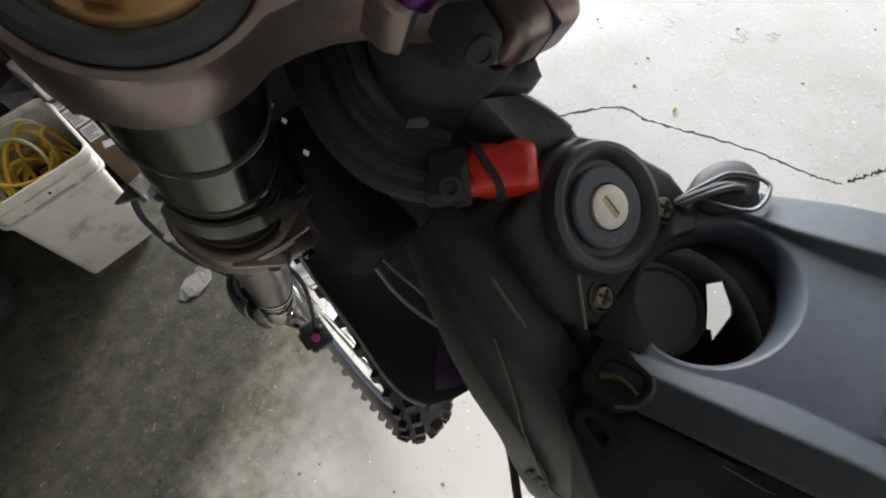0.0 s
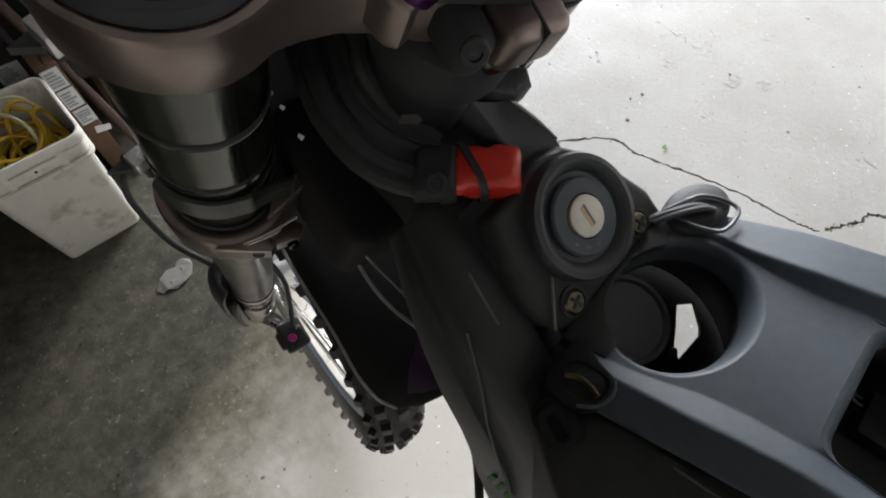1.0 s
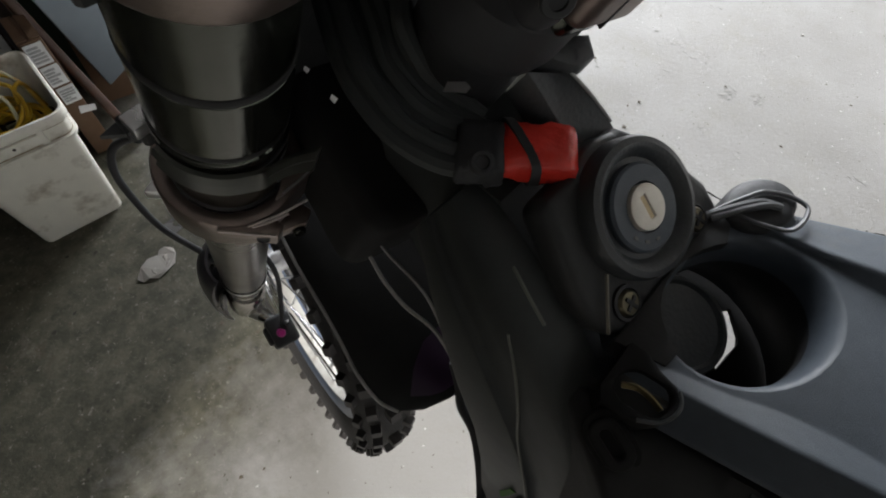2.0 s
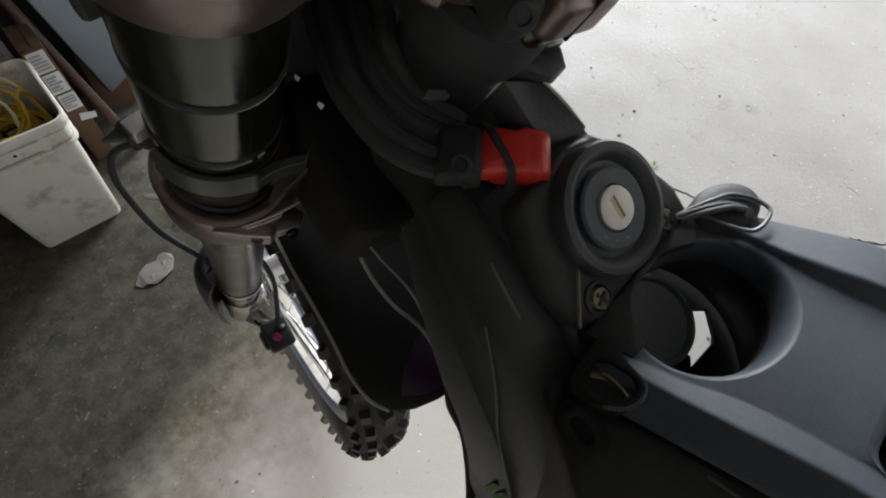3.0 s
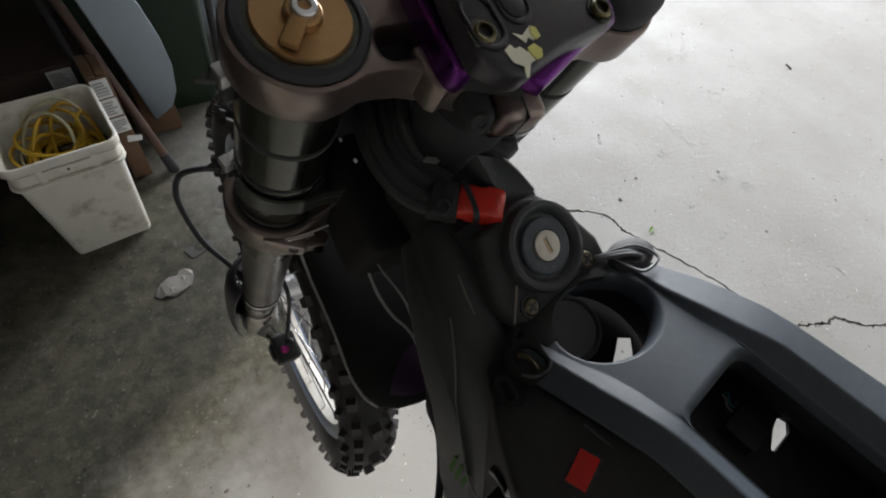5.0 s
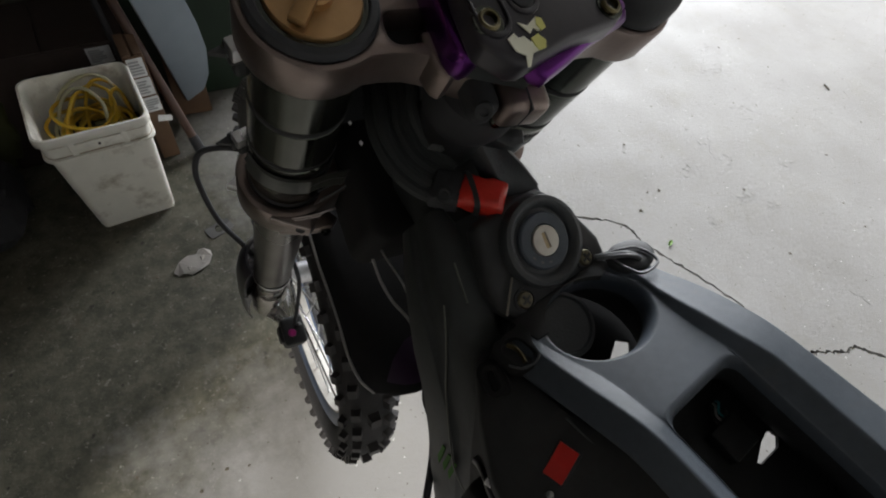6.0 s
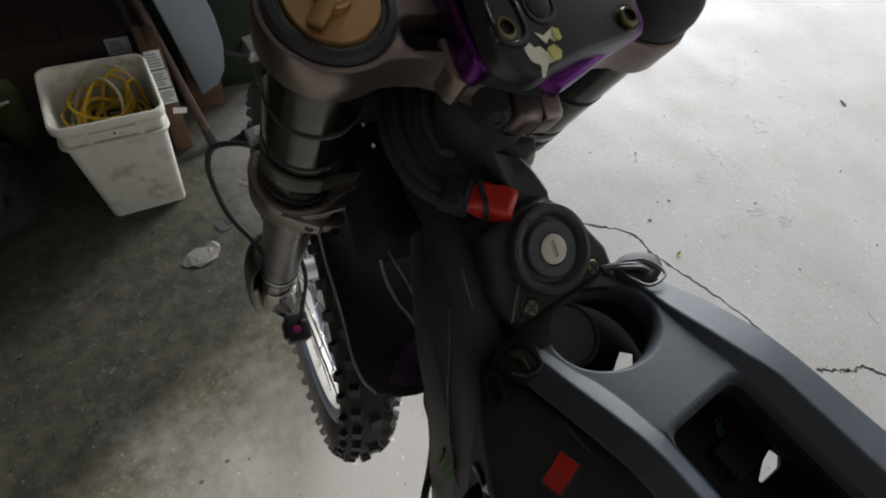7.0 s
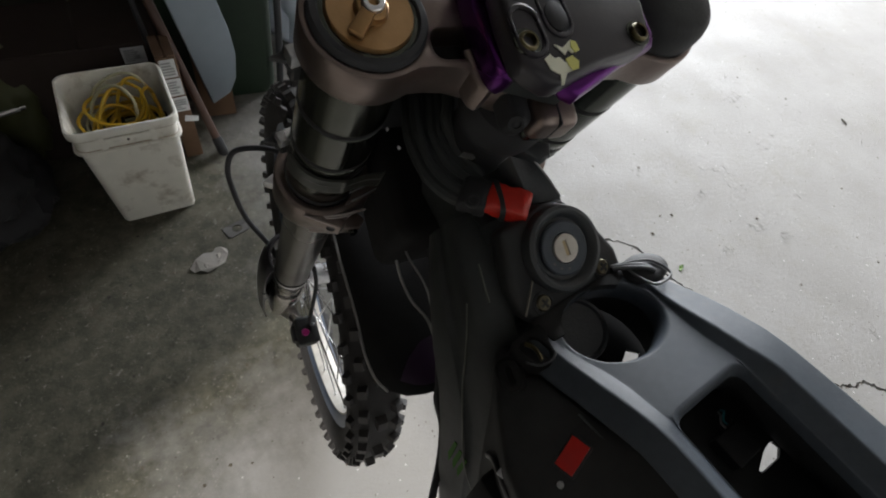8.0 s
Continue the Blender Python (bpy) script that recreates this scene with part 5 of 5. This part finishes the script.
for k in range(4):
    cable("loom_cable", [(-0.0730 - 0.0015 * k, -0.038, -0.060), (-0.0765 - 0.0016 * k, -0.043, -0.044 + 0.002 * (k % 2)), (-0.0790 - 0.0018 * k, -0.051, -0.0365), (-0.0815 - 0.0020 * k, -0.064, -0.040), (-0.083 - 0.002 * k, -0.09, -0.055)], 0.0018, "gloss", "glossy black cable beside the frame")
part("loom_clip", box(-0.0026, 0.0026, -0.0020, 0.0020, -0.001, 0.001, 0.0005, 2), "silver", bike, "bare metal cable clip", FR @ pose(-0.0835, -0.051, -0.0335, 10, -25, 15))
# silver flecks stand in for bright floor showing through gaps
for x, y, z in ((-0.0538, 0.0966, 0.046), (-0.0429, 0.1263, 0.0302), (-0.0380, 0.1420, 0.024)):
    part("gap_fleck", slab([(-0.0008, -0.0010), (0.0009, -0.0008), (0.0006, 0.0012), (-0.0006, 0.0008)], -0.0003, 0.0004), "silver", bike, "bright fleck for the lit floor seen through a gap", FR @ pose(x, y, z, 40, -20, 0))

# ---- floor things ----
def pail():
    m = pose(-0.1765, 1.094, 0.0, 0, 0, -3.5)
    top = thing("pail", m, "grubby white square plastic pail full of yellow cord", "bucket")
    sec = []
    prof = [(0.086, 0.0, 0.014), (0.0878, 0.004, 0.018), (0.1035, 0.252, 0.022), (0.1040, 0.250, 0.023), (0.1110, 0.2515, 0.026), (0.1118, 0.2545, 0.026), (0.1112, 0.2575, 0.026), (0.1052, 0.2590, 0.023), (0.1062, 0.291, 0.023), (0.1110, 0.2925, 0.026), (0.1135, 0.296, 0.028), (0.1135, 0.308, 0.028), (0.1115, 0.3145, 0.027),
            (0.1075, 0.3145, 0.025), (0.1055, 0.31, 0.024), (0.102, 0.24, 0.022), (0.085, 0.006, 0.016)]
    for h, z, r in prof:
        sec.append([(x, y, z) for x, y in rounded(-h, h, -h, h, r, 6)])
    part("body", loft(sec), "bucket", top, "", m)
    for h, z, d in ((0.1038, 0.2465, 0.0034), (0.1064, 0.2880, 0.0036), (0.1056, 0.2592, 0.0022)):
        ring = [[(x, y, zz) for x, y in rounded(-hh, hh, -hh, hh, 0.023, 6)] for hh, zz in ((h, z), (h + 0.0007, z), (h + 0.0007, z + d), (h, z + d))]
        part("dirt_line", loft(ring + ring[:1], caps=False), "stain", top, "brown dirt under the rim", m)
    bm = box(-0.046, 0.046, -0.113, -0.104, 0.268, 0.289, 0.002, 2)
    part("handle_plate", bm, "bucket", top, "", m)
    for s in (-1, 1):
        part("lug", box(s * 0.05 - 0.006, s * 0.05 + 0.006, -0.1125, -0.103, 0.262, 0.296, 0.002, 2), "bucket", top, "", m)
    part("rivet", lathe([(0.003, 0), (0.0026, 0.0015), (0, 0.002)], 12), "card_dark", top, "", m @ axis_pose((0.0, -0.113, 0.28), (0, -1, 0)))
    rnd = random.Random(4)
    cord = thing("extension_cord", m @ Matrix.Translation((0, 0, 0.008)), "coiled yellow extension cord heaped in the pail", "cord")
    arcs = (((-0.075, 0.03, 0.20), (-0.05, 0.075, 0.285), (0.01, 0.085, 0.325), (0.06, 0.07, 0.315), (0.085, 0.02, 0.24)), ((-0.02, 0.0, 0.19), (-0.005, 0.04, 0.27), (0.03, 0.07, 0.318), (0.07, 0.06, 0.30), (0.088, 0.0, 0.22)),
            ((0.03, -0.04, 0.19), (0.04, -0.01, 0.25), (0.055, 0.03, 0.30), (0.075, 0.045, 0.30), (0.085, 0.07, 0.22)), ((-0.085, -0.05, 0.20), (-0.06, -0.01, 0.27), (-0.02, 0.03, 0.285), (0.03, 0.03, 0.25), (0.06, -0.02, 0.19)),
            ((-0.05, -0.06, 0.19), (-0.055, -0.02, 0.26), (-0.03, 0.02, 0.30), (0.0, 0.06, 0.305), (0.03, 0.08, 0.25)))
    for k, pts in enumerate(arcs):
        pts = [(x, y, z - 0.014) for x, y, z in pts]
        part("coil", tube(pts, 0.0041, 8, 6), "cord_pale" if k == 0 else "cord", cord, "", m)
    for k in range(15):
        cx, cy, z = rnd.uniform(-0.024, 0.020), rnd.uniform(-0.022, 0.022), 0.195 + 0.005 * k
        rx, ry = rnd.uniform(0.05, 0.072), rnd.uniform(0.05, 0.07)
        tx, ty = rnd.uniform(-0.5, 0.5), rnd.uniform(-0.3, 0.9)
        pts = []
        for i in range(9):
            a = 2 * math.pi * i / 8 + k
            x, y = cx + rx * math.cos(a), cy + ry * math.sin(a)
            pts.append((x, y, min(0.318, z + tx * (x - cx) + ty * (y - cy) * 0.8)))
        part("coil", tube(pts, 0.0040, 8, 5), "cord" if k % 4 else "cord_pale", cord, "", m)
    bm = slab(rounded(-0.095, 0.095, -0.095, 0.095, 0.02), 0.15, 0.188, bevel=0.004)
    for i in range(10):
        bm = tube([(rnd.uniform(-0.08, 0.08), rnd.uniform(-0.08, 0.08), 0.19), (rnd.uniform(-0.06, 0.06), rnd.uniform(-0.06, 0.06), 0.215), (rnd.uniform(-0.08, 0.08), rnd.uniform(-0.08, 0.08), 0.20)], 0.012, 8, 5, bm=bm)
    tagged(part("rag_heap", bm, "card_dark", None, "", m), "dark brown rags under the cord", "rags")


pail()


def bars(parent, m, x0, x1, z0, z1, n, seed):
    rnd = random.Random(seed)
    for i in range(n):
        z = z1 - (z1 - z0) * (i + 0.5) / n
        part("print_bar", box(x0, x0 + (x1 - x0) * rnd.uniform(0.45, 1), -0.0012, 0.0, z - (z1 - z0) / n * 0.3, z + (z1 - z0) / n * 0.3, 0), "print", parent, "", m, smooth=False)


def carton(name, m, sx, sy, sz, material, label):
    """A box with flaps: walls of card, seams and a top fold."""
    ob = thing(name, m, label, "box")
    bm = box(-sx / 2, sx / 2, -sy / 2, sy / 2, 0.001, sz, 0.003, 2)
    part("body", bm, material, ob, "", m)
    part("flap", box(-sx / 2, -0.002, -sy / 2 + 0.002, sy / 2 - 0.002, sz + 0.0005, sz + 0.004, 0.001, 1), material, ob, "", m @ pose(0, 0, 0, 0, 0, 0))
    part("flap", box(0.002, sx / 2, -sy / 2 + 0.002, sy / 2 - 0.002, sz + 0.0005, sz + 0.004, 0.001, 1), material, ob, "", m)
    return ob


cm = pose(-0.20, 1.42, 0, 0, 0, -4)
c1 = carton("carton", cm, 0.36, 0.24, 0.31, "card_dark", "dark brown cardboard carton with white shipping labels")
lab = part("label_sheet", box(-0.027, 0.027, -0.0012, 0, -0.022, 0.022, 0), "label", c1, "white shipping label", cm @ pose(0.112, -0.1225, 0.283, 0, 0, 0))
bars(lab, cm @ pose(0.112, -0.124, 0.283), -0.022, 0.022, -0.017, 0.017, 6, 3)
cm = pose(-0.036, 1.237, 0, 0, 0, -4)
c2 = carton("carton", cm, 0.046, 0.10, 0.325, "card", "flat brown carton on end with white label sheets")
for z, h, x in ((0.295, 0.05, 0.0), (0.240, 0.05, 0.002), (0.187, 0.044, 0.004)):
    lab = part("label_sheet", box(-0.018, 0.018, -0.0012, 0, -h / 2, h / 2, 0), "label", c2, "white label sheet", cm @ pose(x, -0.0512, z, 0, 0, 2))
    bars(lab, cm @ pose(x, -0.0526, z, 0, 0, 2), -0.015, 0.015, -h / 2 + 0.005, h / 2 - 0.005, 5, 5 + int(z * 100))
bm = slab([(-0.018, -0.008), (0.016, -0.010), (0.019, 0.004), (-0.014, 0.009)], -0.0004, 0.0004)
tagged(part("paper_tag", bm, "label", None, "", pose(-0.022, 1.176, 0.1445, 72, 0, -12)), "small white paper tag stuck to a carton", "tag")

# leaning wooden pole with a black foot
ob = part("wooden_pole", tube([(0.035, 1.175, 0.012), (-0.025, 1.31, 0.40), (-0.19, 1.70, 1.55)], 0.0120, 14, 3), "wood", None)
tagged(ob, "reddish wooden broom pole leaning by the wall", "pole")
part("foot", lathe([(0.013, -0.02), (0.015, -0.01), (0.0145, 0.035), (0.012, 0.04)], 16), "rubber", ob, "black rubber foot", axis_pose((0.035, 1.175, 0.013), (-0.060, 0.135, 0.39)))
ob = part("metal_rod", tube([(-0.05, 1.21, 0.006), (-0.06, 1.33, 0.42), (-0.09, 1.62, 1.3)], 0.008, 12, 3), "dark", None)
tagged(ob, "thin black rod leaning beside the pole", "rod")

# pale panel with a rounded edge, and a brown board
bm = slab([(0, 0), (0.045, 0.02), (0.075, 0.10), (0.078, 0.20), (0.062, 0.30), (0.03, 0.42), (-0.06, 0.60), (-0.12, 0.60), (-0.06, 0.3)], -0.008, 0.008, bevel=0.004)
ob = part("pale_panel", bm, "foam", None, "", basis((1, 0.1, 0), (-0.1, 1, 0.28), (0.075, 1.36, 0.03)) @ pose(0, 0, 0, 0, 0, 0) @ Matrix(((1, 0, 0, 0), (0, -1, 0, 0), (0, 0, -1, 0), (0, 0, 0, 1))))
tagged(ob, "pale blue-white curved foam panel standing on edge", "panel")
bm = box(-0.045, 0.05, -0.009, 0.009, 0, 0.62, 0.002, 2)
tagged(part("brown_board", bm, "card", None, "", pose(0.085, 1.345, 0, -14, 0, -10)), "brown hardboard offcut leaning by the bin", "board")

# wheeled refuse bin
bmx = pose(0.165, 1.60, 0, 0, 0, -8)
tb = thing("wheelie_bin", bmx, "dark green plastic refuse bin with black lid edge", "bin")
sec = []
for h, d, z in ((0.15, 0.18, 0.0), (0.155, 0.19, 0.03), (0.185, 0.225, 0.80), (0.20, 0.24, 0.81), (0.20, 0.24, 0.84)):
    sec.append([(x, y, z) for x, y in rounded(-h, h, -d, d, 0.035, 5)])
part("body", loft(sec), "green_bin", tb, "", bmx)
part("lid", slab(rounded(-0.205, 0.205, -0.25, 0.245, 0.04), 0.84, 0.875, bevel=0.01), "dark", tb, "black bin lid", bmx)
part("edge_strip", tube([(0.165, -0.196, 0.02), (0.178, -0.21, 0.25), (0.186, -0.22, 0.5), (0.192, -0.228, 0.8)], 0.011, 10, 5), "rubber", tb, "black edge trim", bmx)

# sack and dark bags behind the pail
def lump(name, c, s, material, label, category, seed, rough=0.25):
    bm = bmesh.new()
    bmesh.ops.create_icosphere(bm, subdivisions=4, radius=1)
    for v in bm.verts:
        n = noise.fractal(v.co * 1.7 + Vector((seed, 0, 0)), 0.8, 2.1, 5)
        v.co *= 1 + rough * n
        v.co = Vector((v.co.x * s[0], v.co.y * s[1], max(-s[2] * 0.97, v.co.z * s[2]) + s[2] * 0.97))
    tagged(part(name, bm, material, None, "", pose(*c)), label, category)


lump("sack", (-0.40, 1.36, 0), (0.09, 0.07, 0.16), "bag", "yellow-green printed plastic sack", "sack", 3)
lump("black_bag", (-0.62, 1.50, 0), (0.2, 0.22, 0.2), "dark", "black refuse bag slumped on the floor", "bag", 8)
lump("black_bag", (-0.5, 1.15, 0), (0.12, 0.17, 0.10), "dark", "black refuse bag slumped on the floor", "bag", 12)
tagged(part("metal_bar", tube([(-0.62, 1.22, 0.225), (-0.5, 1.26, 0.2), (-0.37, 1.30, 0.19)], 0.006, 12, 3), "silver", None), "bare metal bar lying across the bags", "bar")

# litter on the floor
edge = [(-0.1725, 0.7945), (-0.1523, 0.8150), (-0.1293, 0.8275), (-0.1085, 0.8225), (-0.0990, 0.8330), (-0.0863, 0.8300), (-0.0735, 0.8190), (-0.0760, 0.8010), (-0.0904, 0.7810), (-0.1133, 0.7715), (-0.1369, 0.7680), (-0.1514, 0.7790), (-0.1656, 0.7810)]
rings = [[(-0.118 + (x + 0.118) * k, 0.800 + (y - 0.800) * k) for x, y in edge] for k in (1.0, 0.8, 0.6, 0.4, 0.2)]
crumple = lambda x, y: 0.0012 + 0.011 * abs(noise.noise(Vector((x * 55, y * 55, 0)))) + 0.004 * noise.noise(Vector((x * 160, y * 160, 3)))
bm = loft([[(x, y, max(0.0004, crumple(x, y))) for x, y in r] for r in rings])
bmesh.ops.solidify(bm, geom=bm.faces[:], thickness=0.0003)
tagged(part("paper_scrap", bm, "paper", None, "", smooth=False), "torn crumpled white paper scrap on the floor", "paper")
bm = slab(rounded(-0.033, 0.033, -0.02, 0.02, 0.008), 0.0008, 0.0022, holes=[arc(0, 0, 0.013, 0, 340, 17)])
tagged(part("gasket", bm, "film_clear", None, "", pose(-0.028, 0.874, 0, 0, 0, 12)), "flat grey paper gasket on the floor", "gasket")


def leaf(name, x, y, r, turn, material, label):
    bm = bmesh.new()
    sec = []
    for i in range(7):
        s = i / 6
        w = r * 0.42 * math.sin(math.pi * (0.06 + 0.9 * s))
        sec.append([((s - 0.5) * 2 * r, -w, 0.002 + 0.004 * s), ((s - 0.5) * 2 * r, 0, 0.001), ((s - 0.5) * 2 * r, w, 0.003 + 0.003 * (1 - s))])
    loft(sec, caps=False, ring=False, bm=bm)
    bmesh.ops.solidify(bm, geom=bm.faces[:], thickness=0.0005)
    tagged(part(name, bm, material, None, "", pose(x, y, 0.0006, 0, 0, turn)), label, "leaf")


leaf("leaf", 1.055, 0.1814, 0.014, 20, "leaf", "small fresh green leaf on the concrete")
leaf("leaf", 2.389, 0.3636, 0.018, 70, "leaf_dry", "dull dry leaf on the concrete")
bm = bmesh.new()
rnd = random.Random(21)
spots = [(1.0775, 0.3187), (1.2023, 0.3456), (1.16, 0.36), (1.4834, 0.1945), (-0.1429, 0.4876)]
spots += [(rnd.uniform(0.6, 3.6), rnd.uniform(-0.6, 1.3)) for _ in range(70)] + [(rnd.uniform(-0.7, 0.3), rnd.uniform(0.05, 1.1)) for _ in range(60)]
for i, (x, y) in enumerate(spots):
    r = rnd.uniform(0.004, 0.008) if i < 5 else rnd.uniform(0.0012, 0.005)
    pts = [(x + r * rnd.uniform(0.5, 1.2) * math.cos(a * 1.05), y + r * rnd.uniform(0.5, 1.2) * math.sin(a * 1.05)) for a in range(6)]
    bm = slab(pts, 0.0004, 0.0004 + r * 0.35, bm=bm)
tagged(part("floor_debris", bm, "leaf_dry", None, smooth=False), "grit, chips and dry leaf bits on concrete", "debris", kind="stuff")
lump("black_bag", (-0.76, 0.74, 0), (0.13, 0.12, 0.05), "dark", "small black bag lying on the floor", "bag", 17)
# pale lump added to stand in for a bright patch beside the bin
lump("pale_lump", (0.50, 1.68, 0), (0.15, 0.13, 0.34), "pale_blue", "pale blue lump added for the bright patch beside the bin", "tarpaulin", 23, 0.3)
bm = bmesh.new()
for cx, cy, r, n in ((1.52, 0.42, 0.05, 26), (1.60, 0.33, 0.03, 14), (1.38, 0.36, 0.03, 14), (1.75, 0.18, 0.02, 9), (2.1, 0.75, 0.10, 12), (1.9, 0.45, 0.04, 14), (2.3, 0.3, 0.06, 14), (1.25, 0.55, 0.02, 7), (2.6, 0.9, 0.08, 12), (1.35, 0.05, 0.03, 8), (1.47, 0.176, 0.022, 34), (1.52, 0.09, 0.018, 26), (1.27, 0.157, 0.016, 22), (1.235, 0.03, 0.013, 14), (1.433, -0.26, 0.016, 14), (2.0, 0.68, 0.05, 30), (2.16, 0.475, 0.04, 26)):
    for _ in range(n):
        x, y, q = cx + rnd.gauss(0, r), cy + rnd.gauss(0, r * 0.6), rnd.choice((0.002, 0.003, 0.004, 0.007))
        pts = [(x + q * rnd.uniform(0.4, 1.6) * math.cos(a * 1.05), y + q * rnd.uniform(0.4, 1.3) * math.sin(a * 1.05)) for a in range(6)]
        bm = slab(pts, 0.0003, 0.0005 + q * rnd.uniform(0.02, 0.12), bm=bm)
tagged(part("floor_chips", bm, "chip", None, smooth=False), "pale flakes where the concrete has spalled", "debris", kind="stuff")
